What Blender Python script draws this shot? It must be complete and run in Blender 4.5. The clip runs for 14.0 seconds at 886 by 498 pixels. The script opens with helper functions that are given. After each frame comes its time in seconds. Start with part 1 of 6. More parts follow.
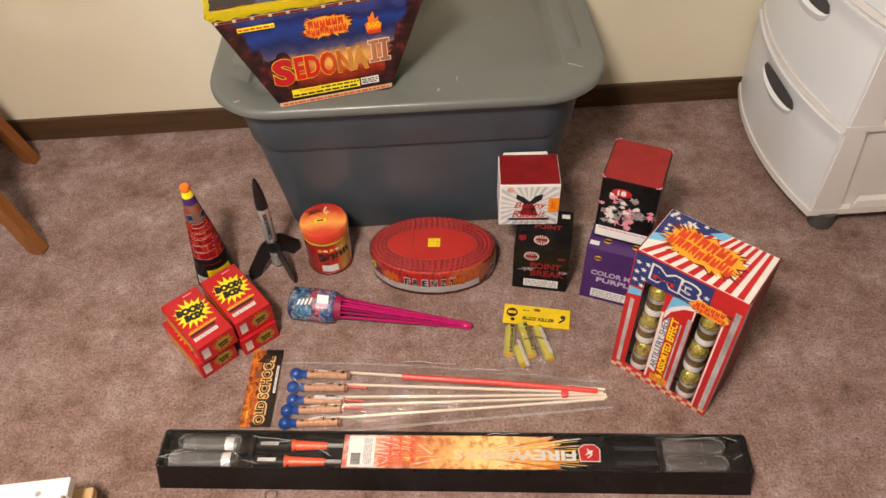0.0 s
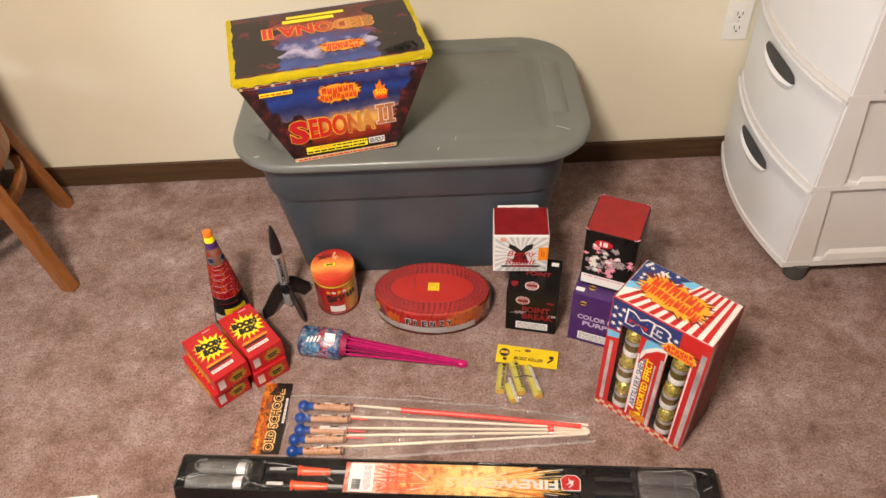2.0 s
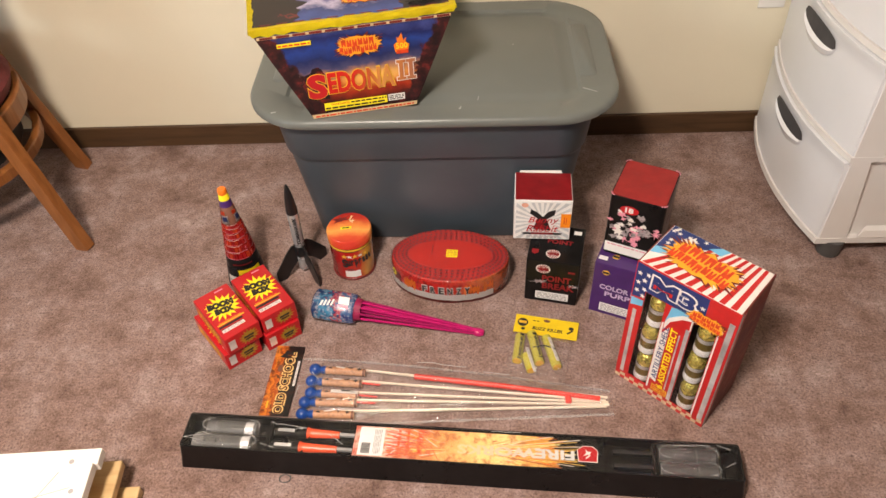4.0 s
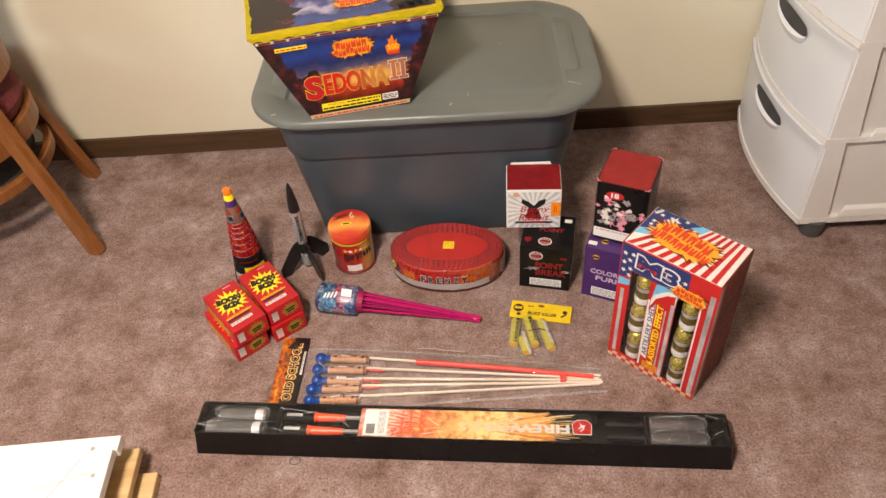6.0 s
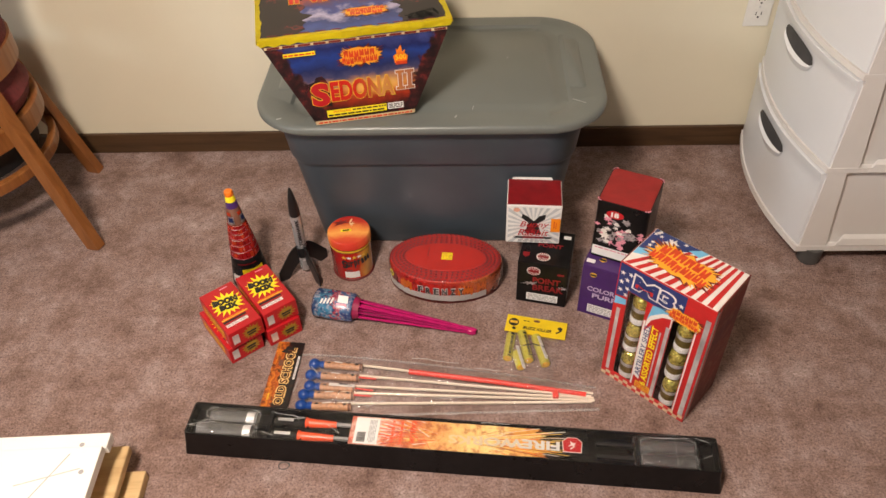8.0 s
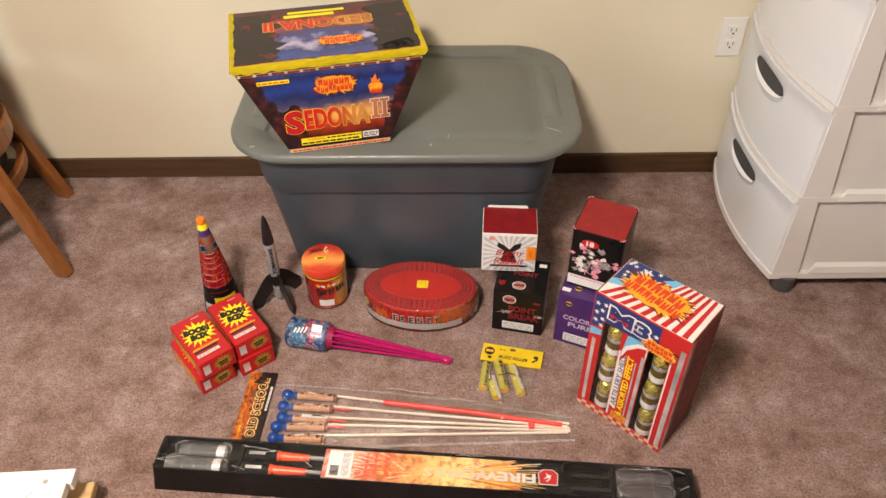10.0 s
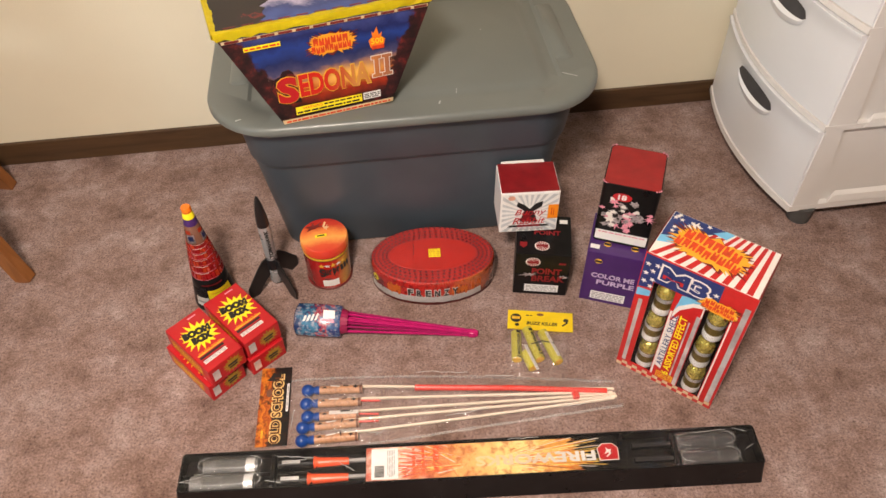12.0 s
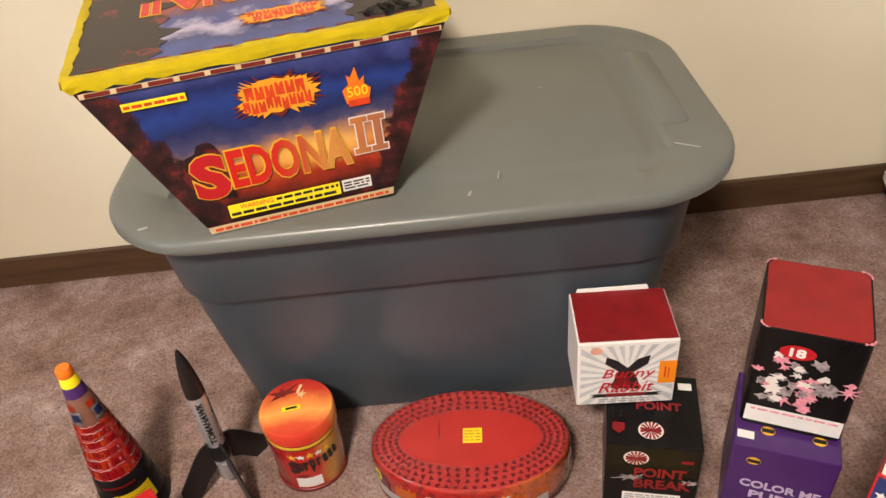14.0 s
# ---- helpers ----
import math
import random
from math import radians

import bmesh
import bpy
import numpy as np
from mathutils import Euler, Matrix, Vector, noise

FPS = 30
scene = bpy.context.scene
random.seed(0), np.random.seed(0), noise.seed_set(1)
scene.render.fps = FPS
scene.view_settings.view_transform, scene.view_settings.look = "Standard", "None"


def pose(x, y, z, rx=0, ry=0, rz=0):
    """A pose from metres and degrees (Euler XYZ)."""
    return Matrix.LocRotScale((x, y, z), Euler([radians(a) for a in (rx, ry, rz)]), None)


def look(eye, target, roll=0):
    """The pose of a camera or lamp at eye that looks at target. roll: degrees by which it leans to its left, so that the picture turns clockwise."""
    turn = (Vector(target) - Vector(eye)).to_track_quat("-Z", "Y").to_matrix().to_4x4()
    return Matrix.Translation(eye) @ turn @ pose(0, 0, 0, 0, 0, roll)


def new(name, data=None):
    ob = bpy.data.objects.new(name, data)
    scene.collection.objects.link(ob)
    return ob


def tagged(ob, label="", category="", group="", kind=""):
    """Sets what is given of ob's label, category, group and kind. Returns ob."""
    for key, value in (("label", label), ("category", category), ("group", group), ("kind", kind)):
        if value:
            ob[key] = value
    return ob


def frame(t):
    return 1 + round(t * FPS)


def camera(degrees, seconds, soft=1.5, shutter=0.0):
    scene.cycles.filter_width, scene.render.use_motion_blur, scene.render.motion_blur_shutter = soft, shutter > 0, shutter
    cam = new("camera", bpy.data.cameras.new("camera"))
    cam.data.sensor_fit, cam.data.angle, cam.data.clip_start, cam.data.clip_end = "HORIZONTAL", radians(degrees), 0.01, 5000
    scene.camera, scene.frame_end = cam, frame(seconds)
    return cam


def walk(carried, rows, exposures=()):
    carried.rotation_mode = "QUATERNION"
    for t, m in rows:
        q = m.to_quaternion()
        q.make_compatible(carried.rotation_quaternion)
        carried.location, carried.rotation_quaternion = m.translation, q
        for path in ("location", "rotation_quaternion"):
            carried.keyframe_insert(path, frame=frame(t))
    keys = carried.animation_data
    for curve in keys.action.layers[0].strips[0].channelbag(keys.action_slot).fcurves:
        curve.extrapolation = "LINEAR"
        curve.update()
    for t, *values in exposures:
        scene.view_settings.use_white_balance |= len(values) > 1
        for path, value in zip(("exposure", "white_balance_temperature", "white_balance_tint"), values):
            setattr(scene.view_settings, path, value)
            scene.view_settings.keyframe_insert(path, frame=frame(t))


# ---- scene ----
cam = camera(60.7, 14.0)
METRES, EYE, TILT, LEAN, TURN = 1.7, 1.2, -40.0, 0.0, 0.0
PATH = [
    (0, (0.002, 0.187, 1.362), (0.027, 1.537, -0.114), -2.8),
    (0.5, (-0.03, 0.221, 1.376), (0.001, 1.623, -0.05), -3.9),
    (1, (-0.038, 0.164, 1.444), (0.042, 1.554, 0.008), -2.9),
    (1.5, (0.002, 0.113, 1.465), (0.066, 1.518, 0.043), -1.6),
    (2, (0.032, 0.086, 1.473), (0.032, 1.518, 0.077), -2.7),
    (2.5, (0.039, 0.075, 1.458), (-0.012, 1.525, 0.081), -4.5),
    (3, (0.033, 0.09, 1.389), (-0.01, 1.505, -0.023), -3.7),
    (3.2, (0.032, 0.1, 1.371), (-0.028, 1.495, -0.061), -2.3),
    (5.3, (0.058, 0.007, 1.425), (0.02, 1.486, 0.08), -5.0),
    (5.5, (0.059, 0.001, 1.421), (0.05, 1.481, 0.076), -4.3),
    (6, (0.06, -0.011, 1.412), (-0.013, 1.426, 0.023), -5.1),
    (6.5, (0.051, -0.007, 1.417), (-0.042, 1.448, 0.048), -1.0),
    (7, (0.065, 0.003, 1.413), (0.081, 1.374, -0.043), 1.0),
    (7.5, (0.063, -0.012, 1.426), (0.019, 1.418, 0.028), -1.9),
    (8, (0.058, -0.008, 1.421), (-0.008, 1.443, 0.046), -2.3),
    (8.2, (0.059, -0.009, 1.431), (0.013, 1.455, 0.069), -1.9),
    (10.3, (0.065, 0.016, 1.427), (0.063, 1.503, 0.089), -0.5),
    (10.5, (0.063, 0.006, 1.406), (0.061, 1.481, 0.055), -0.2),
    (11, (0.045, 0.045, 1.392), (0.004, 1.486, 0.005), -1.7),
    (11.5, (-0.063, 0.143, 1.371), (-0.021, 1.457, -0.136), -2.4),
    (12, (-0.126, 0.193, 1.386), (0.044, 1.54, -0.083), -0.8),
    (12.5, (-0.095, 0.32, 1.349), (0.127, 1.69, -0.09), 0.5),
    (13, (0.008, 0.549, 1.275), (-0.076, 1.907, -0.19), -6.9),
    (13.5, (0.051, 0.691, 1.187), (-0.04, 2.102, -0.227), -8.1),
    (14, (-0.001, 0.687, 0.973), (-0.016, 2.26, -0.261), -6.5),
]
EXPOSURES = [(0.0, -0.12), (0.6, 0.0), (3.0, 0.07), (5.6, 0.0), (6.5, -0.08), (7.0, -0.18), (8.2, -0.16), (10.3, 0.0), (10.6, 0.0), (11.0, -0.08), (12.0, 0.0), (13.0, -0.04), (13.5, 0.10), (14.0, 0.09)]
walk(cam, [(t, look(eye, target, roll)) for t, eye, target, roll in PATH], EXPOSURES)

# ---- the place ----
# world and lamps
world = bpy.data.worlds.new("World")
scene.world = world
world.use_nodes = True
sky = world.node_tree.nodes.new("ShaderNodeTexSky")
sky.sky_type, sky.sun_disc = "NISHITA", False
sky.sun_elevation, sky.sun_rotation = radians(40), radians(200)
world.node_tree.links.new(sky.outputs[0], world.node_tree.nodes["Background"].inputs[0])
world.node_tree.nodes["Background"].inputs[1].default_value = 0.1


def area_lamp(name, eye, target, width, height, watts, colour):
    data = bpy.data.lights.new(name, "AREA")
    data.shape, data.size, data.size_y, data.energy, data.color = "RECTANGLE", width, height, watts, colour
    ob = new(name, data)
    ob.matrix_world = look(eye, target)
    return ob


area_lamp("ceiling_lamp_light", (-0.50, -0.06, 2.26), (-0.50, -0.06, 0), 0.32, 0.32, 96, (1.0, 0.845, 0.72))
area_lamp("window_light", (-3.3, -1.2, 1.45), (-0.2, 0.6, 0.1), 1.1, 1.1, 32, (0.82, 0.91, 1.0))


# materials
def nodes_of(name):
    m = bpy.data.materials.new(name)
    m.use_nodes = True
    t = m.node_tree
    return m, t, t.nodes["Principled BSDF"]


def noise_node(t, scale, detail=4.0, rough=0.55, coord="Object"):
    c = t.nodes.new("ShaderNodeTexCoord")
    n = t.nodes.new("ShaderNodeTexNoise")
    n.inputs["Scale"].default_value, n.inputs["Detail"].default_value, n.inputs["Roughness"].default_value = scale, detail, rough
    t.links.new(c.outputs[coord], n.inputs["Vector"])
    return n


def ramp_node(t, source, stops, smooth=False):
    r = t.nodes.new("ShaderNodeValToRGB")
    e = r.color_ramp.elements
    while len(e) < len(stops):
        e.new(0.5)
    for el, (p, c) in zip(e, stops):
        el.position, el.color = p, (*c, 1)
    if smooth:
        r.color_ramp.interpolation = "EASE"
    t.links.new(source, r.inputs[0])
    return r


def mix_node(t, kind, fac, a, b):
    x = t.nodes.new("ShaderNodeMixRGB")
    x.blend_type = kind
    for i, v in enumerate((fac, a, b)):
        if isinstance(v, (int, float)):
            x.inputs[i].default_value = v
        elif isinstance(v, tuple):
            x.inputs[i].default_value = (*v, 1)
        else:
            t.links.new(v, x.inputs[i])
    return x


def bump_of(t, p, height, strength, distance):
    b = t.nodes.new("ShaderNodeBump")
    b.inputs["Strength"].default_value, b.inputs["Distance"].default_value = strength, distance
    t.links.new(height, b.inputs["Height"])
    t.links.new(b.outputs[0], p.inputs["Normal"])


def plain(name, colour, rough=0.5, metal=0.0, vary=0.12, scale=40.0, bump=0.0, bump_scale=200.0, coat=0.0):
    """A material of one colour with uneven tone, gloss and fine relief."""
    m, t, p = nodes_of(name)
    n = noise_node(t, scale)
    lo, hi = tuple(c * (1 - vary) for c in colour), tuple(min(1, c * (1 + vary)) for c in colour)
    r = ramp_node(t, n.outputs[0], [(0.3, lo), (0.7, hi)])
    t.links.new(r.outputs[0], p.inputs["Base Color"])
    g = ramp_node(t, noise_node(t, scale * 0.4).outputs[0], [(0.3, (rough * 0.85,) * 3), (0.7, (min(1, rough * 1.15),) * 3)])
    t.links.new(g.outputs[0], p.inputs["Roughness"])
    p.inputs["Metallic"].default_value = metal
    p.inputs["Coat Weight"].default_value = coat
    p.inputs["Coat Roughness"].default_value = 0.12
    if bump:
        bump_of(t, p, noise_node(t, bump_scale).outputs[0], bump, 0.002)
    return m


def printed(name, axis, low, high, stops, wobble=0.25, scale=18.0, rough=0.35, coat=0.0, blot=0.0, blot_colour=(0, 0, 0)):
    """Printed artwork: bands of colour along one axis of the thing, broken by cloudy noise."""
    m, t, p = nodes_of(name)
    c = t.nodes.new("ShaderNodeTexCoord")
    s = t.nodes.new("ShaderNodeSeparateXYZ")
    t.links.new(c.outputs["Object"], s.inputs[0])
    mr = t.nodes.new("ShaderNodeMapRange")
    mr.inputs["From Min"].default_value, mr.inputs["From Max"].default_value = low, high
    t.links.new(s.outputs["XYZ".index(axis)], mr.inputs["Value"])
    n = noise_node(t, scale, 6.0, 0.6)
    a = t.nodes.new("ShaderNodeMath")
    a.operation = "MULTIPLY_ADD"
    t.links.new(n.outputs[0], a.inputs[0])
    a.inputs[1].default_value = wobble
    t.links.new(mr.outputs[0], a.inputs[2])
    b = t.nodes.new("ShaderNodeMath")
    b.operation = "SUBTRACT"
    t.links.new(a.outputs[0], b.inputs[0])
    b.inputs[1].default_value = wobble / 2
    out = ramp_node(t, b.outputs[0], stops).outputs[0]
    if blot:
        k = ramp_node(t, noise_node(t, scale * 2.3, 5.0).outputs[0], [(0.5, (0, 0, 0)), (0.62, (blot,) * 3)])
        out = mix_node(t, "MIX", k.outputs[0], out, blot_colour).outputs[0]
    t.links.new(out, p.inputs["Base Color"])
    p.inputs["Roughness"].default_value = rough
    p.inputs["Coat Weight"].default_value = coat
    return m


def carpet_material():
    m, t, p = nodes_of("carpet")
    big = ramp_node(t, noise_node(t, 9.0, 8.0, 0.62).outputs[0], [(0.34, (0.222, 0.139, 0.112)), (0.46, (0.322, 0.215, 0.184)), (0.56, (0.366, 0.258, 0.231)), (0.68, (0.462, 0.353, 0.328))])
    fine = ramp_node(t, noise_node(t, 190.0, 4.0, 0.8).outputs[0], [(0.34, (0.28, 0.25, 0.24)), (0.43, (0.80, 0.79, 0.785)), (0.54, (1.06, 1.06, 1.06)), (0.68, (1.42, 1.42, 1.43))])
    mid = ramp_node(t, noise_node(t, 44.0, 5.0, 0.65).outputs[0], [(0.36, (0.82, 0.795, 0.78)), (0.64, (1.14, 1.14, 1.14))])
    x = mix_node(t, "MULTIPLY", 1.0, big.outputs[0], fine.outputs[0])
    y = mix_node(t, "MULTIPLY", 1.0, x.outputs[0], mid.outputs[0])
    t.links.new(y.outputs[0], p.inputs["Base Color"])
    p.inputs["Roughness"].default_value = 0.95
    p.inputs["Specular IOR Level"].default_value = 0.1
    p.inputs["Sheen Weight"].default_value = 0.06
    bump_of(t, p, noise_node(t, 260.0, 3.0, 0.75).outputs[0], 0.9, 0.006)
    return m


def wood_material(name, dark, light, scale=9.0, rough=0.4, stretch=(1, 1, 0.12)):
    m, t, p = nodes_of(name)
    c = t.nodes.new("ShaderNodeTexCoord")
    mp = t.nodes.new("ShaderNodeMapping")
    mp.inputs["Scale"].default_value = stretch
    n = t.nodes.new("ShaderNodeTexNoise")
    n.inputs["Scale"].default_value, n.inputs["Detail"].default_value, n.inputs["Distortion"].default_value = scale * 8, 6, 1.2
    t.links.new(c.outputs["Object"], mp.inputs[0])
    t.links.new(mp.outputs[0], n.inputs["Vector"])
    r = ramp_node(t, n.outputs[0], [(0.3, dark), (0.7, light)])
    t.links.new(r.outputs[0], p.inputs["Base Color"])
    p.inputs["Roughness"].default_value = rough
    bump_of(t, p, n.outputs[0], 0.15, 0.001)
    return m


def film_material(name, tint=(1, 1, 1), rough=0.04, amount=0.16, crinkle=0.5, scale=30.0, stretch=(1, 1, 1), haze=0.0):
    """Thin clear plastic film: see-through, with a wrinkled glossy sheen."""
    m, t, p = nodes_of(name)
    out = t.nodes["Material Output"]
    clear = t.nodes.new("ShaderNodeBsdfTransparent")
    clear.inputs[0].default_value = (*tint, 1)
    gloss = t.nodes.new("ShaderNodeBsdfGlossy")
    gloss.inputs["Roughness"].default_value = rough
    n = noise_node(t, scale, 3.0, 0.5)
    mp = t.nodes.new("ShaderNodeMapping")
    mp.inputs["Scale"].default_value = stretch
    c = t.nodes.new("ShaderNodeTexCoord")
    t.links.new(c.outputs["Object"], mp.inputs[0])
    t.links.new(mp.outputs[0], n.inputs["Vector"])
    b = t.nodes.new("ShaderNodeBump")
    b.inputs["Strength"].default_value, b.inputs["Distance"].default_value = crinkle, 0.01
    t.links.new(n.outputs[0], b.inputs["Height"])
    t.links.new(b.outputs[0], gloss.inputs["Normal"])
    f = t.nodes.new("ShaderNodeLayerWeight")
    f.inputs[0].default_value = 0.5
    w = t.nodes.new("ShaderNodeMath")
    w.operation = "POWER"
    t.links.new(f.outputs["Facing"], w.inputs[0])
    w.inputs[1].default_value = 4.0
    k = t.nodes.new("ShaderNodeMath")
    k.operation = "MULTIPLY_ADD"
    t.links.new(w.outputs[0], k.inputs[0])
    k.inputs[1].default_value = 0.7
    k.inputs[2].default_value = amount
    mix = t.nodes.new("ShaderNodeMixShader")
    t.links.new(k.outputs[0], mix.inputs[0])
    t.links.new(clear.outputs[0], mix.inputs[1])
    t.links.new(gloss.outputs[0], mix.inputs[2])
    milk = t.nodes.new("ShaderNodeBsdfDiffuse")
    milk.inputs[0].default_value = (0.85, 0.85, 0.85, 1)
    both = t.nodes.new("ShaderNodeMixShader")
    both.inputs[0].default_value = haze
    t.links.new(mix.outputs[0], both.inputs[1])
    t.links.new(milk.outputs[0], both.inputs[2])
    t.links.new(both.outputs[0], out.inputs["Surface"])
    return m


CARPET = carpet_material()
WALL = plain("cream_wall_paint", (0.77, 0.722, 0.565), 0.75, vary=0.03, scale=3, bump=0.12, bump_scale=220)
CEILING = plain("white_ceiling_paint", (0.78, 0.76, 0.72), 0.85, vary=0.03, scale=4, bump=0.3, bump_scale=90)
BASEBOARD = wood_material("dark_baseboard", (0.050, 0.026, 0.012), (0.095, 0.052, 0.024), 5, 0.4, (0.08, 1, 1))
TOTE = plain("grey_blue_plastic", (0.054, 0.071, 0.088), 0.45, vary=0.10, scale=9, bump=0.12, bump_scale=260)
LID = plain("grey_green_plastic", (0.142, 0.157, 0.148), 0.33, vary=0.05, scale=7, bump=0.15, bump_scale=300)
SCUFF = plain("scuffed_plastic", (0.42, 0.44, 0.42), 0.6)
CART = plain("white_plastic", (0.78, 0.81, 0.85), 0.36, vary=0.02, scale=6, bump=0.05, bump_scale=150)
CART_FRAME = plain("white_frame_plastic", (0.76, 0.745, 0.73), 0.45, vary=0.03, scale=6, bump=0.05, bump_scale=150)
SLOT_SHADE = plain("slot_shade", (0.06, 0.06, 0.065), 0.7)
FOOT = plain("dark_grey_plastic", (0.075, 0.075, 0.075), 0.5)
CHAIR_WOOD = wood_material("honey_wood", (0.20, 0.070, 0.018), (0.30, 0.114, 0.032), 5, 0.35)
CUSHION = plain("dark_red_fabric", (0.13, 0.018, 0.020), 0.85, vary=0.25, scale=60, bump=0.5, bump_scale=500)
BOARD = plain("white_board_paint", (0.84, 0.83, 0.79), 0.5, vary=0.03, scale=8)
PINE = wood_material("pale_pine", (0.48, 0.31, 0.14), (0.66, 0.47, 0.24), 5, 0.55, (0.12, 1, 1))
PENCIL = plain("pencil_grey", (0.45, 0.44, 0.42), 0.7)
OUTLET = plain("outlet_white", (0.80, 0.79, 0.75), 0.35, vary=0.02)
BLACK = plain("black_card", (0.007, 0.0065, 0.007), 0.30, vary=0.3, scale=50)
BLACK.node_tree.nodes["Principled BSDF"].inputs["Specular IOR Level"].default_value = 0.2
BLACK_MATT = plain("matt_black", (0.010, 0.010, 0.011), 0.55, vary=0.3)
WHITE = plain("white_label", (0.78, 0.77, 0.75), 0.5, vary=0.04)
INK = plain("black_ink", (0.015, 0.014, 0.014), 0.5)
GREYINK = plain("grey_ink", (0.33, 0.32, 0.32), 0.5)
RED = plain("red_print", (0.47, 0.010, 0.016), 0.32, vary=0.10, scale=20)
DEEP_RED = plain("deep_red_tissue", (0.21, 0.006, 0.009), 0.55, vary=0.18, scale=30, bump=0.25, bump_scale=60)
RED_TISSUE = plain("brick_red_tissue", (0.27, 0.012, 0.012), 0.6, vary=0.14, scale=30, bump=0.25, bump_scale=60)
YELLOW = plain("yellow_print", (0.92, 0.76, 0.018), 0.38, vary=0.08, scale=30)
GOLDINK = plain("gold_print", (0.72, 0.42, 0.03), 0.4, vary=0.2, scale=60)
ORANGE = plain("orange_print", (0.86, 0.20, 0.012), 0.4, vary=0.15, scale=60)
BLUEINK = plain("navy_print", (0.018, 0.035, 0.155), 0.35, vary=0.15, scale=40)
SKYBLUE = plain("sky_blue_print", (0.16, 0.46, 0.70), 0.35, vary=0.12, scale=40)
SILVER = plain("silver_foil", (0.66, 0.66, 0.67), 0.34, 0.55, vary=0.42, scale=18)
PURPLE = plain("purple_card", (0.058, 0.018, 0.125), 0.35, vary=0.12, scale=25)
LILAC = plain("lilac_ink", (0.50, 0.40, 0.58), 0.4)
PINKISH = plain("pink_ink", (0.72, 0.28, 0.36), 0.4, vary=0.3, scale=160)
GREYART = plain("grey_art", (0.30, 0.26, 0.27), 0.4, vary=0.6, scale=160)
MAGENTA = plain("magenta_sticks", (0.52, 0.010, 0.145), 0.45, vary=0.15, scale=60)
DARK_MAGENTA = plain("dark_magenta_sticks", (0.33, 0.006, 0.10), 0.5, vary=0.2, scale=60)
STICK = wood_material("pale_stick_wood", (0.76, 0.64, 0.50), (0.88, 0.78, 0.66), 6, 0.6, (0.1, 1, 1))
RED_TUBE = plain("red_plastic_tube", (0.72, 0.045, 0.030), 0.35, vary=0.08)
BLUE_CAP = plain("blue_plastic_cap", (0.012, 0.055, 0.25), 0.3, vary=0.12)
CORAL = plain("coral_cone", (0.82, 0.10, 0.035), 0.4, vary=0.08)
GREY_TUBE = plain("grey_tube", (0.15, 0.152, 0.156), 0.3, 0.4, vary=0.35, scale=45)
FILM = film_material("clear_film", rough=0.05, amount=0.05, crinkle=1.0, scale=80, stretch=(0.25, 1, 1), haze=0.035)
# diffuse white in this film stands in for highlights along its edges
HEM = film_material("film_hem", rough=0.15, amount=0.10, crinkle=0.3, scale=60, haze=0.22)
# half diffuse white, so crease glints are put in as colour
CREASE_GLINT = film_material("crease_glint", rough=0.12, amount=0.25, crinkle=0.3, scale=60, haze=0.5)
TRAY_FILM = film_material("taut_film", rough=0.06, amount=0.045, crinkle=0.5, scale=26, stretch=(0.35, 1, 1), haze=0.004)
BLISTER = film_material("moulded_clear_plastic", rough=0.07, amount=0.08, crinkle=0.9, scale=60, haze=0.02)
WRAP = film_material("tight_clear_wrap", amount=0.035, crinkle=0.35, scale=24)
GOLD_FOIL = plain("gold_green_foil", (0.74, 0.64, 0.16), 0.28, 0.7, vary=0.35, scale=130, bump=0.6, bump_scale=160)
OLIVE = plain("olive_foil_tube", (0.21, 0.155, 0.042), 0.35, 0.5, vary=0.3, scale=60)
CARDBOARD = plain("brown_card", (0.17, 0.072, 0.045), 0.6, vary=0.12, scale=20)
LAMP_GLASS = bpy.data.materials.new("lamp_glass")
LAMP_GLASS.use_nodes = True
LAMP_GLASS.node_tree.nodes["Principled BSDF"].inputs["Emission Color"].default_value = (1.0, 0.82, 0.6, 1)
LAMP_GLASS.node_tree.nodes["Principled BSDF"].inputs["Emission Strength"].default_value = 3.0
SKY_GLOW = bpy.data.materials.new("outdoor_brightness")
SKY_GLOW.use_nodes = True
SKY_GLOW.node_tree.nodes["Principled BSDF"].inputs["Emission Color"].default_value = (0.80, 0.90, 1.0, 1)
SKY_GLOW.node_tree.nodes["Principled BSDF"].inputs["Emission Strength"].default_value = 2.0

# mesh helpers
def mesh_of(name, bm, material, smooth=False):
    bmesh.ops.recalc_face_normals(bm, faces=bm.faces)
    me = bpy.data.meshes.new(name)
    bm.to_mesh(me)
    bm.free()
    me.materials.append(material)
    if smooth:
        me.shade_smooth()
        me.set_sharp_from_angle(angle=radians(38))
    return me


def part(name, bm, material, parent, label="", smooth=False):
    """One mesh object under a thing or under a part."""
    ob = new(name, mesh_of(name, bm, material, smooth))
    ob.parent = parent
    return tagged(ob, label)


def thing(name, m, label, category, group="", kind=""):
    ob = new(name)
    ob.empty_display_size = 0.05
    ob.matrix_world = m
    return tagged(ob, label, category, group, kind)


def structure(name, bm, material, label="", smooth=False):
    ob = new(name, mesh_of(name, bm, material, smooth))
    return tagged(ob, label, kind="structure")


def bevelled(bm, width, segments=2, angle=30):
    if width:
        edges = [e for e in bm.edges if len(e.link_faces) == 2 and e.calc_face_angle(0) > radians(angle)]
        bmesh.ops.bevel(bm, geom=edges, offset=width, segments=segments, profile=0.5, affect="EDGES", clamp_overlap=True)
    return bm


